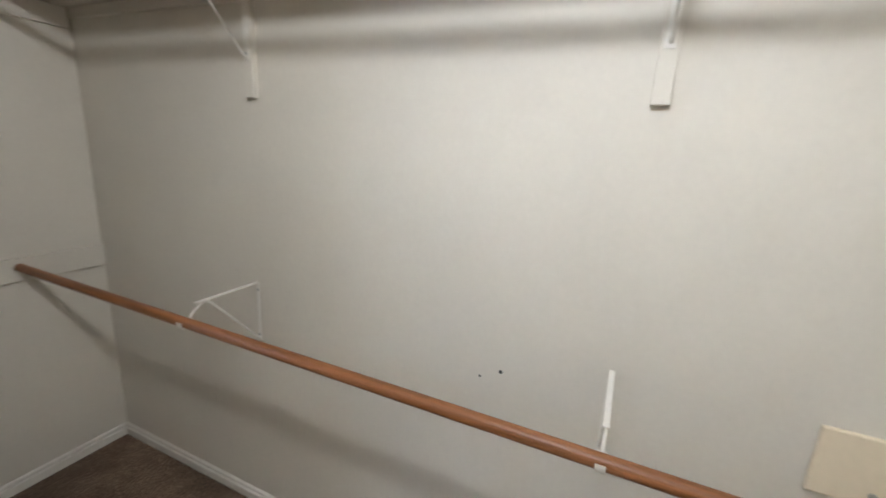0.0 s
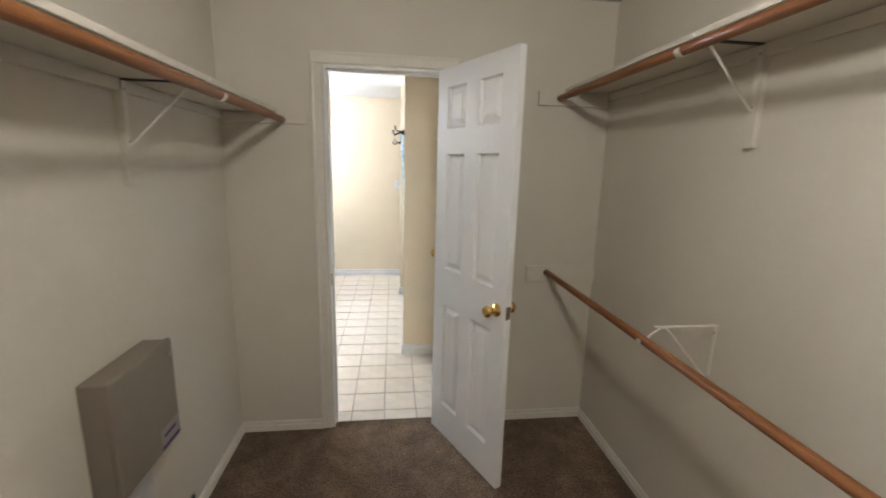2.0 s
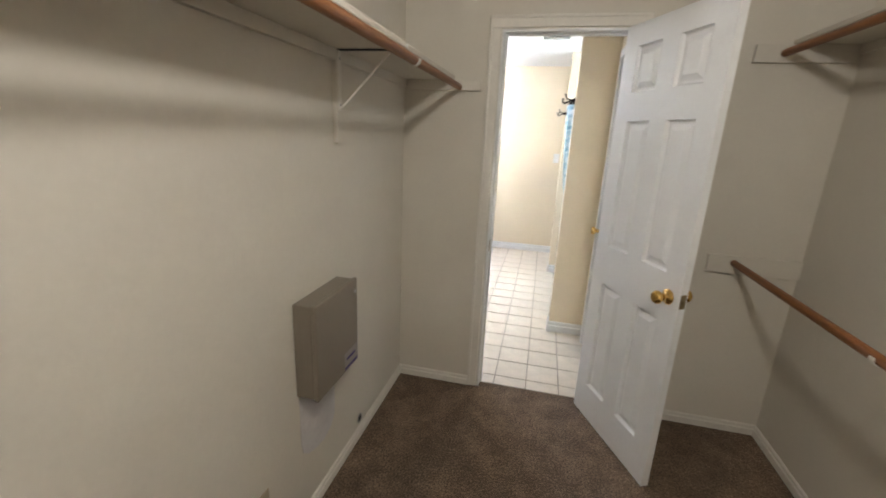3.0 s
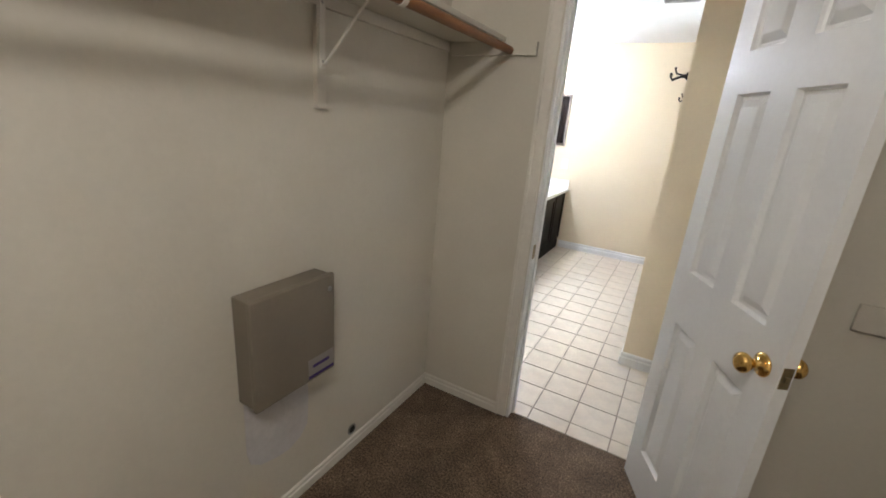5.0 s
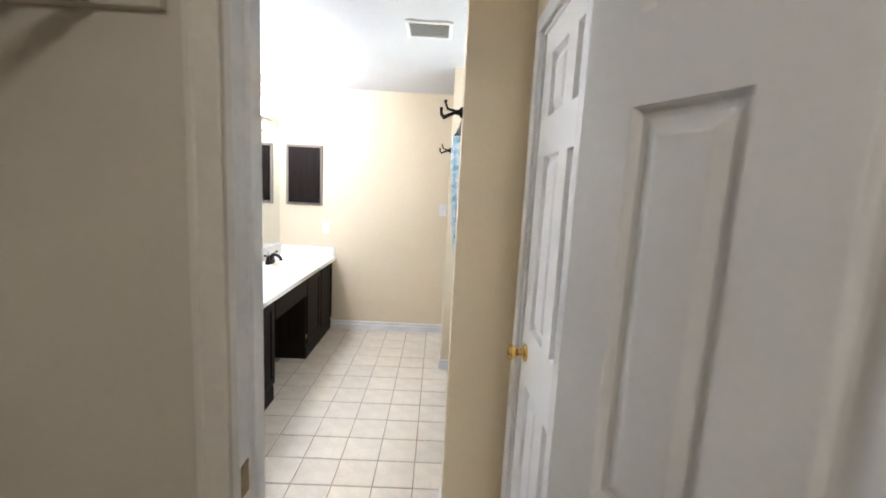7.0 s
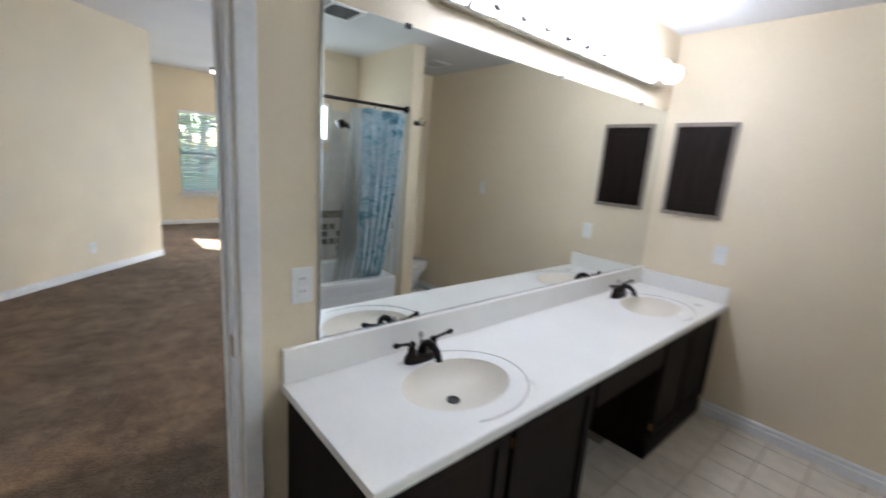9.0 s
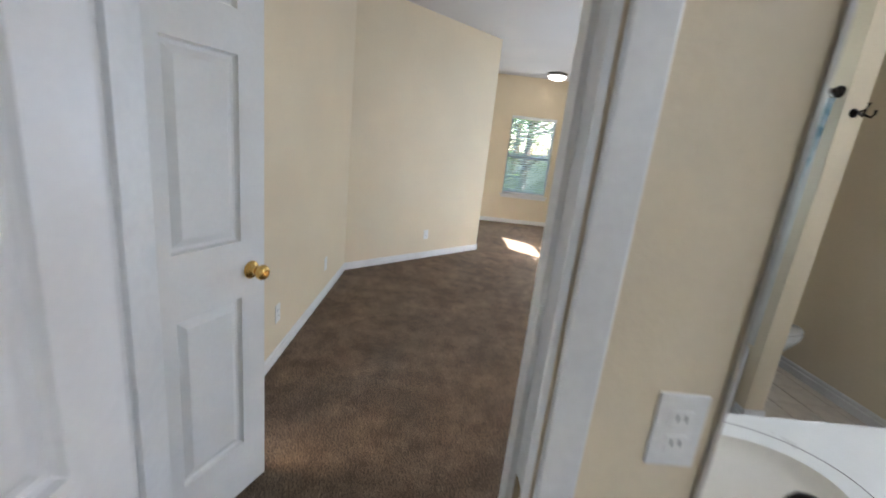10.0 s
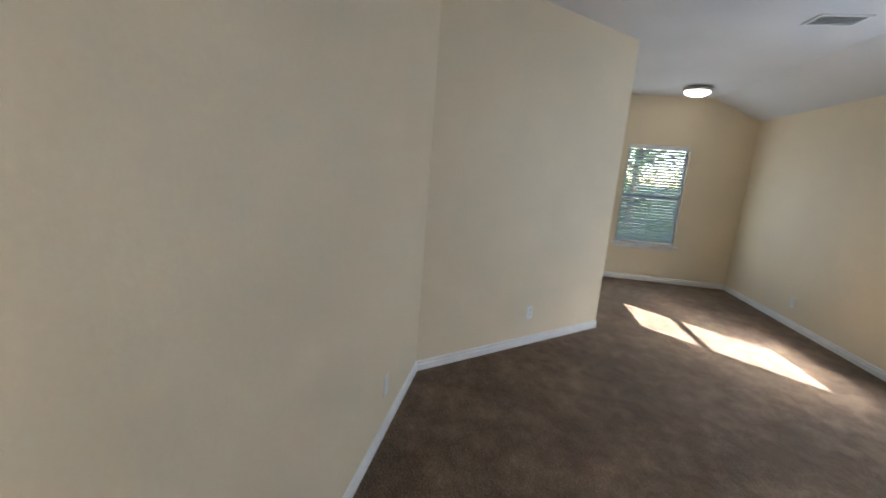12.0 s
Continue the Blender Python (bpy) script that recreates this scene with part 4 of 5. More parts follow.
cab = thing("medicine_cabinet", "recessed medicine cabinet with dark door and taupe frame", "medicine cabinet")
a0, a1, b0, b1 = -1.172, -0.812, 1.27, 1.862
part("frame", B(((a0, YN - 0.022, b0), (a0 + 0.024, YN - 0.001, b1)), ((a1 - 0.024, YN - 0.022, b0), (a1, YN - 0.001, b1)), ((a0 + 0.024, YN - 0.022, b0), (a1 - 0.024, YN - 0.001, b0 + 0.024)), ((a0 + 0.024, YN - 0.022, b1 - 0.024), (a1 - 0.024, YN - 0.001, b1)), bevel=0.003), mat("taupe_frame", (0.27, 0.225, 0.18), 0.5, spec=0.3), cab)
_d = part("door", B(((a0 + 0.026, YN - 0.03, b0 + 0.026), (a1 - 0.026, YN - 0.004, b1 - 0.026)), bevel=0.003), M_ESPRESSO, cab, "dark brown door")
part("panel", B(((a0 + 0.075, YN - 0.034, b0 + 0.085), (a1 - 0.075, YN - 0.0302, b1 - 0.075)), bevel=0.0015), M_ESPRESSO, _d)

outlet(facing(W, 0.992, 1.082, "+x"), "white duplex outlet beside the vanity mirror")
outlet(facing(-0.775, YN, 1.055, "-y"), "white switch plate below the medicine cabinet", "switch")
outlet(facing(0.40, YN, 1.285, "-y"), "white light switch on the far bathroom wall", "switch")


def robe_hook(y):
    h = thing("robe_hook", "dark bronze double robe hook on the partition's end", "robe hook", "robe hooks", pose(PX, y, 1.80))
    part("rose", lathe(bmesh.new(), (-0.001, 0, 0), [(0.022, 0), (0.022, -0.006), (0.012, -0.012), (0.009, -0.03)], 16, "x"), M_BRONZE, h, "", True)
    for s in (-1, 1):
        bm = bmesh.new()
        tube(bm, [(-0.026, 0, 0), (-0.055, s * 0.012, -0.012), (-0.075, s * 0.022, -0.022), (-0.086, s * 0.026, -0.008), (-0.086, s * 0.026, 0.012)], [0.006, 0.006, 0.005, 0.005, 0.007], 8)
        part("prong", bm, M_BRONZE, h, "", True)
    bm = bmesh.new()
    tube(bm, [(-0.026, 0, 0.004), (-0.06, 0, 0.012), (-0.07, 0, 0.035), (-0.07, 0, 0.045)], [0.006, 0.005, 0.005, 0.008], 8)
    part("prong", bm, M_BRONZE, h, "", True)


robe_hook(PY + PT / 2)
robe_hook(QY + PT / 2)


def bathtub():
    t = thing("bathtub", "white enamelled alcove bathtub", "bathtub")
    x0, x1, y0, y1, z = 0.50, XT - 0.012, PY + PT + 0.012, QY - 0.012, 0.468
    bm = bmesh.new()
    def rr(ix, iy, zz, r):
        out = []
        for cx, cy, a0 in ((x1 - ix, y1 - iy, 0), (x0 + ix, y1 - iy, 90), (x0 + ix, y0 + iy, 180), (x1 - ix, y0 + iy, 270)):
            sx, sy = (1 if cx > (x0 + x1) / 2 else -1), (1 if cy > (y0 + y1) / 2 else -1)
            for k in range(5):
                a = radians(a0 + 22.5 * k)
                out.append(Vector((cx - sx * r + r * math.cos(a), cy - sy * r + r * math.sin(a), zz)))
        return out
    rings(bm, [rr(0, 0, 0, 0.01), rr(0, 0, z - 0.03, 0.012), rr(0.006, 0.004, z - 0.006, 0.02), rr(0.02, 0.01, z, 0.03), rr(0.07, 0.07, z, 0.09), rr(0.085, 0.09, z - 0.02, 0.11), rr(0.12, 0.16, 0.2, 0.14), rr(0.17, 0.24, 0.12, 0.14)])
    part("shell", bm, M_TUB, t, "", False)
    part("apron_line", B(((x0 - 0.004, y0 + 0.03, 0.335), (x0 + 0.002, y1 - 0.03, 0.348)), bevel=0.002), M_TUB, t)


bathtub()
rodob = thing("shower_rod", "dark bronze shower curtain rod", "shower rod")
bm = bmesh.new()
tube(bm, [(0.475, PY + PT, 1.90), (0.475, QY, 1.90)], 0.0127, 12)
part("bar", bm, M_BRONZE, rodob)
for y, s in ((PY + PT, 1), (QY, -1)):
    part("flange", lathe(bmesh.new(), (0.475, y, 1.90), [(0.03, 0), (0.03, s * 0.012), (0.018, s * 0.03)], 16, "y"), M_BRONZE, rodob)


def drape(name, material, label, y0, y1, x, z0, z1, folds, depth, drift=0.0, inward=0.0, cat="shower curtain"):
    """A gathered cloth: deep folds; the foot drifts along the rod and into the tub."""
    bm = bmesh.new()
    n, rows = folds * 10, 14
    grid = []
    for j in range(rows + 1):
        f = j / rows
        row = []
        for i in range(n + 1):
            u = i / n
            a = 2 * math.pi * folds * u
            d = depth * (0.75 + 0.35 * noise.noise(Vector((u * 5, f * 2, 3.0)))) * (1.0 - 0.6 * f * f)
            yy = y0 + (y1 - y0) * u * (1 - 0.38 * f) - drift * f ** 1.3 + 0.012 * math.sin(a * 2 + f * 3)
            row.append(bm.verts.new((x + inward * f ** 2.5 + d * math.sin(a + 0.6 * noise.noise(Vector((u * 3, f * 3, 0)))), yy, z1 + (z0 - z1) * f)))
        grid.append(row)
    for p, q in zip(grid, grid[1:]):
        for i in range(n):
            bm.faces.new((p[i], p[i + 1], q[i + 1], q[i]))
    ob = solid(name, bm, material, label, cat, smooth=True)
    mod = ob.modifiers.new("thickness", "SOLIDIFY")
    mod.thickness = 0.0016
    return ob


drape("shower_curtain", M_CURTAIN, "blue and white watercolour print shower curtain pushed aside", 2.185, 2.565, 0.492, 0.44, 1.865, 5, 0.072, -0.06, 0.15)
drape("shower_liner", M_LINER, "clear frosted shower liner hanging inside the tub", 2.10, 2.572, 0.545, 0.40, 1.865, 6, 0.02, 0.06, 0.11)
for k in range(7):
    y = 2.215 + k * 0.056
    ring = bmesh.new()
    tube(ring, [(0.475 + 0.02 * math.cos(a), y, 1.893 + 0.024 * math.sin(a)) for a in [2 * math.pi * i / 14 for i in range(15)]], 0.0018, 6)
    solid("curtain_ring", ring, M_BRONZE, "thin dark curtain ring on the rod", "curtain ring", "curtain rings")

shower = thing("shower_set", "dark bronze hand shower on a curved arm", "shower")
bm = bmesh.new()
tube(bm, [(0.93, QY - 0.008, 1.80), (0.93, QY - 0.08, 1.80), (0.93, QY - 0.14, 1.76), (0.93, QY - 0.16, 1.68)], 0.009, 10)
part("arm", bm, M_BRONZE, shower, "", True)
part("escutcheon", lathe(bmesh.new(), (0.93, QY - 0.008, 1.80), [(0.03, 0), (0.028, -0.006), (0.012, -0.012)], 16, "y"), M_BRONZE, shower)
bm = bmesh.new()
tube(bm, [(0.93, QY - 0.15, 1.675), (0.93, QY - 0.22, 1.70), (0.93, QY - 0.30, 1.745), (0.93, QY - 0.36, 1.765), (0.93, QY - 0.385, 1.745)], [0.013, 0.014, 0.017, 0.036, 0.042], 14)
part("hand_shower", bm, M_BRONZE, shower, "", True)
bm = bmesh.new()
tube(bm, [(0.93, QY - 0.17, 1.73), (0.94, QY - 0.10, 1.5), (0.97, QY - 0.06, 1.25), (1.0, QY - 0.05, 1.1), (1.03, QY - 0.06, 1.25), (1.0, QY - 0.04, 1.55), (0.95, QY - 0.03, 1.75)], 0.008, 8)
part("hose", bm, M_BRONZE, shower, "dark coiled hose", True)


def toilet():
    t = thing("toilet", "white porcelain toilet in the nook beside the tub", "toilet", m=pose(1.0, 2.94, 0, 0, 0, -90))
    bm = bmesh.new()
    rings(bm, [circle((cx, 0, z), rx, 28, "z", ry) for z, cx, rx, ry in ((0, -0.02, 0.20, 0.11), (0.02, -0.02, 0.20, 0.11), (0.14, -0.02, 0.16, 0.095), (0.24, -0.06, 0.19, 0.12), (0.34, -0.09, 0.245, 0.17), (0.385, -0.10, 0.26, 0.185), (0.395, -0.10, 0.255, 0.18))])
    part("bowl", bm, M_PORC, t, "", True)
    for nm, z, k in (("seat", 0.397, 1.0), ("lid", 0.424, 0.98)):
        bm = bmesh.new()
        rings(bm, [circle((-0.10, 0, z + dz), 0.262 * k * s, 28, "z", 0.188 * k * s) for dz, s in ((0, 0.98), (0.004, 1.0), (0.016, 1.0), (0.022, 0.96))])
        part(nm, bm, M_PORC, t, "", True)
    part("tank", B(((0.13, -0.22, 0.39), (0.285, 0.22, 0.74)), bevel=0.02), M_PORC, t)
    part("tank_lid", B(((0.12, -0.23, 0.741), (0.29, 0.23, 0.775)), bevel=0.012), M_PORC, t)
    part("flush_lever", B(((0.108, -0.19, 0.665), (0.130, -0.12, 0.685)), bevel=0.004), M_CHROME, t)


toilet()


def grille(name, label, m, w, d, slats, material=None):
    """A ceiling grille that hangs 12 mm below the ceiling: x and y along it."""
    v = thing(name, label, "vent", m=m)
    f = 0.022
    part("frame", B(((-w / 2, -d / 2, -0.012), (w / 2, -d / 2 + f, -0.0005)), ((-w / 2, d / 2 - f, -0.012), (w / 2, d / 2, -0.0005)), ((-w / 2, -d / 2 + f, -0.012), (-w / 2 + f, d / 2 - f, -0.0005)), ((w / 2 - f, -d / 2 + f, -0.012), (w / 2, d / 2 - f, -0.0005)), bevel=0.002), material or M_PLASTIC, v)
    part("backing", B(((-w / 2 + f, -d / 2 + f, -0.003), (w / 2 - f, d / 2 - f, -0.0005))), M_DARK, v)
    bm = bmesh.new()
    box(bm, (-w / 2 + f, -0.007, -0.001), (w / 2 - f, 0.007, 0.001))
    sl = mesh("slat", bm, material or M_PLASTIC)
    for i in range(slats):
        o = new("slat", sl)
        o.parent = v
        o.matrix_basis = pose(0, -d / 2 + f + (i + 0.5) * (d - 2 * f) / slats, -0.007, 38, 0, 0)
    return v


grille("ceiling_vent", "white slatted exhaust vent in the bathroom ceiling", pose(0.25, 1.85, ZB), 0.27, 0.25, 9)
grille("ceiling_vent", "white slatted air vent above the toilet", pose(0.83, 3.12, ZB), 0.25, 0.2, 7)

# ---- bedroom ----
grille("ceiling_vent", "white slatted supply vent in the bedroom ceiling", pose(-5.93, 2.45, ZD, 0, 0, 90), 0.34, 0.22, 7)
fix = thing("bedroom_ceiling_light", "lit flush ceiling light with a bronze rim", "ceiling light", m=pose(-8.38, 2.47, ZD))
part("pan", lathe(bmesh.new(), (0, 0, 0), [(0.10, -0.0005), (0.165, -0.012), (0.172, -0.05), (0.155, -0.055)], 28), M_STEEL, fix, "", True)
part("glass_bowl", lathe(bmesh.new(), (0, 0, -0.05), [(0.153, 0), (0.15, -0.02), (0.125, -0.045), (0.08, -0.062), (0.02, -0.07)], 28), M_LAMPGLASS, fix, "lit frosted glass bowl", True)

FAN = (-3.37, 1.745)
fan = thing("ceiling_fan", "white ceiling fan with a glass light and pull chains", "ceiling fan", m=pose(FAN[0], FAN[1], ZD))
part("canopy", lathe(bmesh.new(), (0, 0, 0), [(0.07, -0.0005), (0.065, -0.03), (0.018, -0.05), (0.014, -0.16)], 20), M_WHITE, fan, "", True)
part("motor", lathe(bmesh.new(), (0, 0, -0.155), [(0.03, 0.0), (0.10, -0.02), (0.125, -0.04), (0.125, -0.09), (0.09, -0.115), (0.06, -0.13)], 24), M_WHITE, fan, "", True)
part("light_bowl", lathe(bmesh.new(), (0, 0, -0.285), [(0.06, 0.0), (0.11, -0.02), (0.115, -0.035), (0.09, -0.07), (0.03, -0.088)], 24), M_PORC, fan, "white glass bowl", True)
for k in range(5):
    bm = bmesh.new()
    box(bm, (0.17, -0.06, -0.005), (0.71, 0.06, 0.003), None, 0.003)
    bl = part("blade", bm, M_WHITE, fan)
    bl.matrix_basis = pose(0, 0, -0.275, 0, 0, 173 + 72 * k) @ pose(0, 0, 0, 10, 0, 0)
    part("blade_arm", B(((0.10, -0.015, -0.008), (0.20, 0.015, -0.0055))), M_STEEL, bl)
bm = bmesh.new()
tube(bm, [(0.10, -0.04, -0.27), (0.122, -0.048, -0.42), (0.125, -0.05, -0.70)], 0.0022, 6)
part("pull_chain", bm, M_BRONZE, fan, "thin pull chain")
part("chain_joint", lathe(bmesh.new(), (0.125, -0.05, -0.72), [(0.004, 0), (0.011, 0.006), (0.011, 0.012), (0.004, 0.02)], 10), M_BRONZE, fan)
bm = bmesh.new()
tube(bm, [(0.125, -0.05, -0.72), (0.13, -0.052, -0.89)], 0.0018, 6)
part("pull_chain", bm, M_BRONZE, fan, "thin pull chain")
part("chain_pull", lathe(bmesh.new(), (0.13, -0.052, -0.915), [(0.003, 0), (0.007, 0.006), (0.007, 0.018), (0.003, 0.026)], 10), M_BRONZE, fan)

outlet(facing(-3.145, BY0, 0.305, "+y"), "white duplex outlet low on the bedroom wall")
outlet(facing(-4.25, BY0, 0.30, "+y"), "white cable plate low on the bedroom wall", "blank")
_d = (C2 - C1).normalized()
_p = C1 + _d * 1.16
outlet(pose(_p.x, _p.y, 0.30, 0, 0, -45.7), "white duplex outlet low on the angled wall")
outlet(facing(-5.15, BY1, 0.25, "-y"), "white duplex outlet below the tall window")
outlet(facing(-4.63, BY1, 0.25, "-y"), "white cable plate below the tall window", "blank")
outlet(facing(-7.5, BY1, 0.28, "-y"), "white duplex outlet on the long bedroom wall")

# ---- outside ----
G = -0.45
structure("ground", B(((-400, -400, G - 1), (400, 400, G))), M_GRASS, "mown green lawn round the house", "ground")


def tree(m, height, spread, seed, label):
    """A trunk with limbs and a crown of many leaf cards grouped in clumps."""
    rng = random.Random(seed)
    t = thing("tree", label, "tree", "garden trees", m)
    bm = bmesh.new()
    tube(bm, [(0, 0, 0), (0.03, 0.02, height * 0.25), (-0.04, 0.05, height * 0.5), (0.02, 0, height * 0.8)], [0.14, 0.11, 0.08, 0.03], 10)
    clumps = []
    for k in range(9):
        a, z = rng.uniform(0, 6.28), height * rng.uniform(0.3, 0.7)
        e = Vector((math.cos(a) * spread * rng.uniform(0.5, 0.9), math.sin(a) * spread * rng.uniform(0.5, 0.9), z + height * rng.uniform(0.08, 0.25)))
        tube(bm, [(0, 0, z), e * 0.5 + Vector((0, 0, z * 0.52)), e], [0.05, 0.035, 0.012], 6)
        clumps.append(e)
    part("trunk", bm, M_BARK, t)
    for k in range(26):
        a, r = rng.uniform(0, 6.28), spread * rng.uniform(0.1, 0.95)
        clumps.append(Vector((math.cos(a) * r, math.sin(a) * r, height * rng.uniform(0.2, 0.98))))
    verts, faces = [], []
    for c in clumps:
        for k in range(130):
            o = c + Vector((rng.gauss(0, 0.33), rng.gauss(0, 0.33), rng.gauss(0, 0.28)))
            d = Vector((rng.gauss(0, 1), rng.gauss(0, 1), rng.gauss(0, 0.6))).normalized()
            s = d.orthogonal().normalized()
            L = rng.uniform(0.05, 0.10)
            i = len(verts)
            verts += [o, o + d * L * 0.5 + s * L * 0.28, o + d * L, o + d * L * 0.5 - s * L * 0.28]
            faces.append((i, i + 1, i + 2, i + 3))
    me = bpy.data.meshes.new("crown")
    me.from_pydata(verts, [], faces)
    me.materials.append(M_LEAF)
    ob = new("crown", me)
    ob.parent = t


def shrub(m, size, seed, label):
    """A low bush: thin stems and a mound of leaves."""
    rng = random.Random(seed)
    t = thing("shrub", label, "shrub", "garden shrubs", m)
    bm = bmesh.new()
    for k in range(7):
        a = rng.uniform(0, 6.28)
        tube(bm, [(0, 0, 0), (math.cos(a) * size * 0.3, math.sin(a) * size * 0.3, size * 0.7), (math.cos(a) * size * 0.6, math.sin(a) * size * 0.6, size * 1.3)], [0.02, 0.014, 0.005], 5)
    part("stem", bm, M_BARK, t)
    verts, faces = [], []
    for k in range(2600):
        a, r = rng.uniform(0, 6.28), size * math.sqrt(rng.random())
        o = Vector((math.cos(a) * r, math.sin(a) * r, size * rng.uniform(0.05, 1.75) * (1.05 - 0.55 * (r / size) ** 2)))
        d = Vector((rng.gauss(0, 1), rng.gauss(0, 1), rng.gauss(0, 0.6))).normalized()
        s = d.orthogonal().normalized()
        L = rng.uniform(0.05, 0.11)
        i = len(verts)
        verts += [o, o + d * L * 0.5 + s * L * 0.3, o + d * L, o + d * L * 0.5 - s * L * 0.3]
        faces.append((i, i + 1, i + 2, i + 3))
    me = bpy.data.meshes.new("foliage")
    me.from_pydata(verts, [], faces)
    me.materials.append(M_LEAF)
    new("foliage", me).parent = t


for k, (x, y, sz) in enumerate(((-12.4, 1.2, 0.62), (-12.2, 2.4, 0.7), (-12.5, 3.7, 0.66), (-12.7, 0.0, 0.62), (-12.9, 4.9, 0.7))):
    shrub(pose(x, y, G), sz, 20 + k, "leafy green shrub below the far window")
tree(pose(-13.2, 3.1, G), 4.6, 1.9, 3, "leafy green tree outside the far window")
tree(pose(-12.9, 1.5, G), 4.9, 1.8, 11, "leafy green tree close to the far window")
tree(pose(-16.8, 3.4, G), 6.4, 2.6, 13, "tall leafy green tree behind the shrubs")
tree(pose(-14.6, 0.9, G), 5.2, 2.2, 5, "leafy green tree in the garden")
tree(pose(-15.5, 5.6, G), 5.6, 2.3, 8, "tall leafy green tree in the garden")
house = thing("neighbour_house", "pale sided neighbouring house with a grey roof", "house")
part("wall", B(((-16.0, 14.0, G), (3.0, 20.0, 2.4))), M_SIDING, house)
bm = bmesh.new()
rings(bm, [[Vector((x, y, z)) for y, z in ((13.5, 2.4), (20.5, 2.4), (17.0, 4.3))] for x in (-16.5, 3.5)])
part("roof", bm, M_SHINGLE, house)


# ---- tiles ----
def floor_tiles():
    floor = structure("floor_bath", B(((W - 0.06, 0.05, -0.12), (XT + 0.06, YN + 0.06, -0.004))), M_GROUT, "square beige ceramic floor tiles with brown grout", "tile floor")
    structure("door_threshold", B(((W - 0.12, D2[0], -0.11), (W - 0.06, D2[1], -0.001))), M_CARPET, "carpet edge in the bedroom doorway", "carpet")
    P, J = 0.2035, 0.0056
    x0, y0 = 0.087 - P * 8, 0.767 - P * 4
    shared = {}
    for i in range(16):
        for j in range(20):
            a0, a1, b0, b1 = x0 + i * P + J / 2, x0 + (i + 1) * P - J / 2, y0 + j * P + J / 2, y0 + (j + 1) * P - J / 2
            a0, a1, b0, b1 = max(a0, W), min(a1, XT), max(b0, 0.056), min(b1, YN)
            if a1 - a0 < 0.015 or b1 - b0 < 0.015:
                continue
            cx, cy = (a0 + a1) / 2, (b0 + b1) / 2
            if cx > RX + 0.06 and cy < PY or cx > 0.52 and PY + PT < cy < QY or cx < FX - 0.25 and cy > 1.0 and not 1.9 < cy < 2.7:
                continue
            key = (round(a1 - a0, 3), round(b1 - b0, 3))
            if key not in shared:
                w, d, e = key[0] / 2, key[1] / 2, 0.003
                bm = bmesh.new()
                rings(bm, [[Vector((sx * (w - ins), sy * (d - ins), z)) for sx, sy in ((-1, -1), (1, -1), (1, 1), (-1, 1))] for ins, z in ((0, -0.0045), (0, -0.0015), (e, 0.0))], cap0=False)
                shared[key] = mesh("tile", bm, M_TILE)
            o = new("tile", shared[key])
            o.parent = floor
            o.location = (cx, cy, random.uniform(-0.0004, 0.0004))


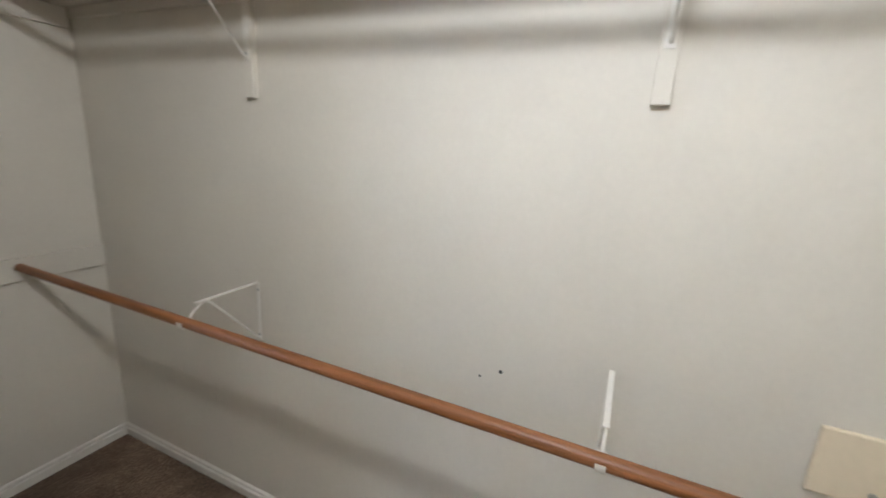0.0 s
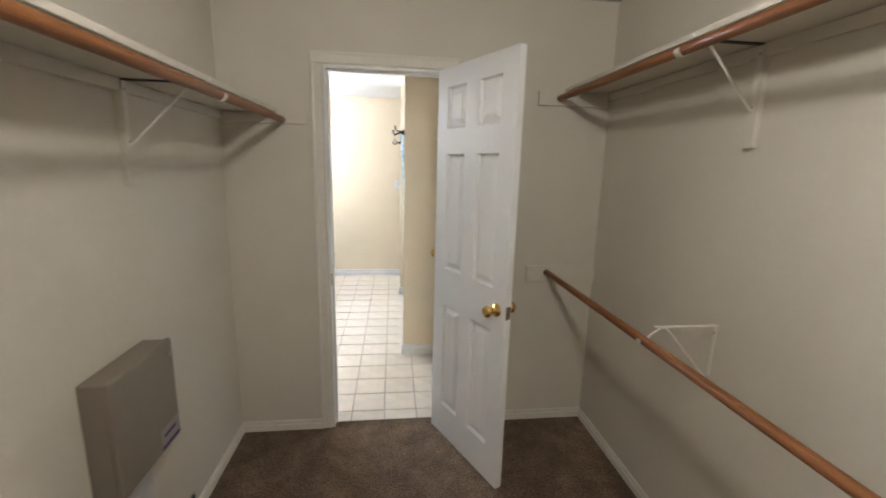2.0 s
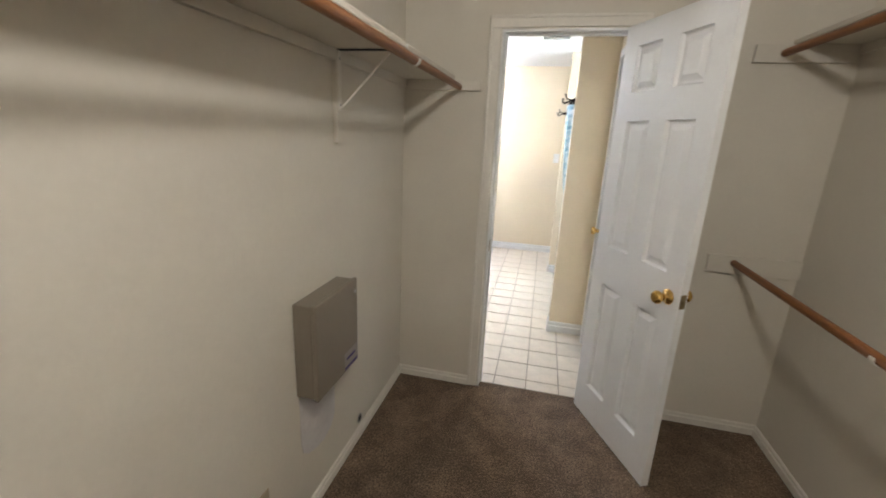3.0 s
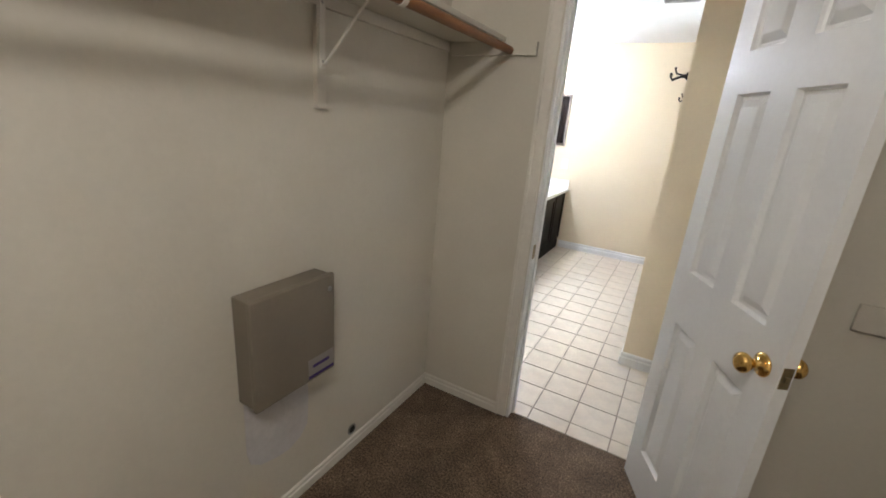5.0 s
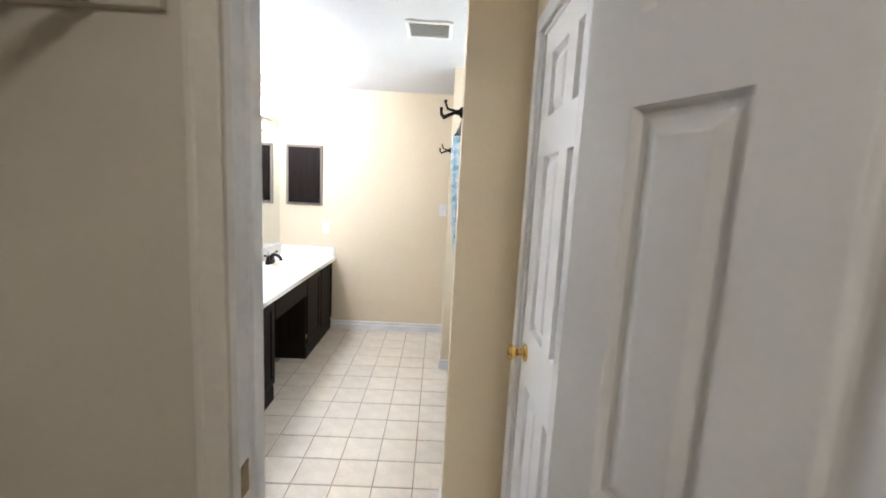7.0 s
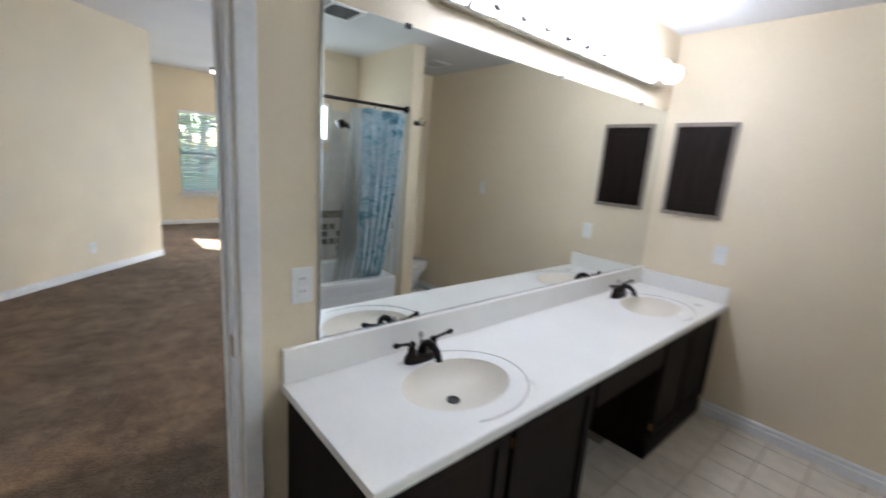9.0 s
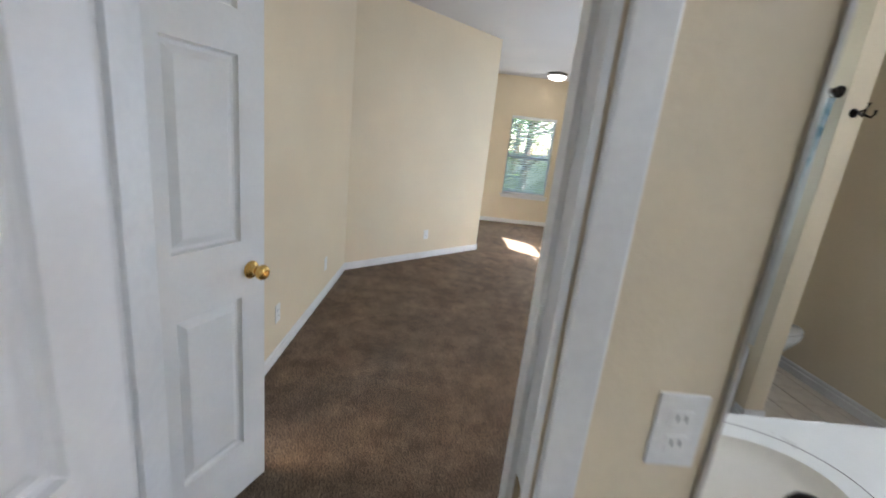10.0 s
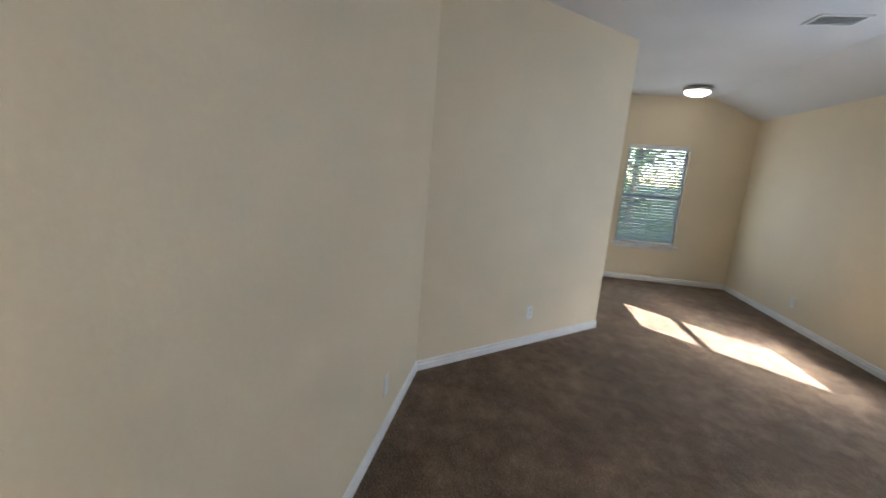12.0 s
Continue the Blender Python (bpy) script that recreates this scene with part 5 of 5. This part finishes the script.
def shower_tiles():
    """White wall tiles round the tub, with a brown band and scattered brown squares."""
    wall = structure("tile_surround", B(((XT - 0.004, PY + PT, 0.47), (XT - 0.0005, QY, 1.52)), ((XT - 0.004, PY + PT, 1.52), (XT - 0.0005, WINB[0], 1.90)), ((XT - 0.004, WINB[1], 1.52), (XT - 0.0005, QY, 1.90)), ((PX + 0.07, QY - 0.004, 0.47), (XT - 0.004, QY - 0.0005, 1.90)), ((PX + 0.07, PY + PT + 0.0005, 0.47), (XT - 0.004, PY + PT + 0.004, 1.90))), M_WGROUT, "white glazed wall tiles with brown accents round the tub", "wall tile")
    P = 0.143
    bm = bmesh.new()
    rings(bm, [[Vector((sx * (P / 2 - 0.0015 - i), sy * (P / 2 - 0.0015 - i), z)) for sx, sy in ((-1, -1), (1, -1), (1, 1), (-1, 1))] for i, z in ((0, 0), (0, 0.004), (0.002, 0.006))], cap0=False)
    full = mesh("tile", bm, M_WTILE)
    bm = bmesh.new()
    rings(bm, [[Vector((sx * (0.028 - i), sy * (0.028 - i), z)) for sx, sy in ((-1, -1), (1, -1), (1, 1), (-1, 1))] for i, z in ((0, 0), (0, 0.003), (0.002, 0.0045))], cap0=False)
    dot = mesh("accent_tile", bm, M_ACCENT)
    bm = bmesh.new()
    rings(bm, [[Vector((sx * (P / 2 - 0.0015 - i), sy * (0.036 - i), z)) for sx, sy in ((-1, -1), (1, -1), (1, 1), (-1, 1))] for i, z in ((0, 0), (0, 0.003), (0.002, 0.0045))], cap0=False)
    bandm = mesh("band_tile", bm, M_ACCENT)
    def place(me, x, y, z, way, off):
        o = new(me.name, me)
        o.parent = wall
        if way == "x":
            o.matrix_basis = Matrix.Translation((XT - 0.004 - off, y, z)) @ pose(0, 0, 0, 90, 0, -90)
        else:
            o.matrix_basis = Matrix.Translation((x, QY - 0.004 - off, z)) @ pose(0, 0, 0, 90, 0, 0)
    for r in range(10):
        z = 0.47 + (r + 0.5) * P
        for k in range(9):
            y = QY - 0.012 - (k + 0.5) * P
            if y > PY + PT + P / 2 and not (z > 1.45 and WINB[0] - P / 2 < y < WINB[1] + P / 2):
                place(full, 0, y, z, "x", 0.0)
        for k in range(5):
            place(full, XT - 0.012 - (k + 0.5) * P, 0, z, "y", 0.0)
    for k in range(9):
        y = QY - 0.012 - (k + 0.5) * P
        if y > PY + PT + P / 2:
            place(bandm, 0, y, 0.918, "x", 0.0062)
    for k in range(5):
        place(bandm, XT - 0.012 - (k + 0.5) * P, 0, 0.918, "y", 0.0062)
    rng = random.Random(4)
    rows = (0.57, 0.645, 0.72, 0.795)
    for c, z in rng.sample([(c, z) for c in range(15) for z in rows], 24):
        place(dot, 0, QY - 0.09 - 0.078 * c, z, "x", 0.0062)
    for c, z in rng.sample([(c, z) for c in range(8) for z in rows], 13):
        place(dot, XT - 0.09 - 0.078 * c, 0, z, "y", 0.0062)


floor_tiles()
shower_tiles()
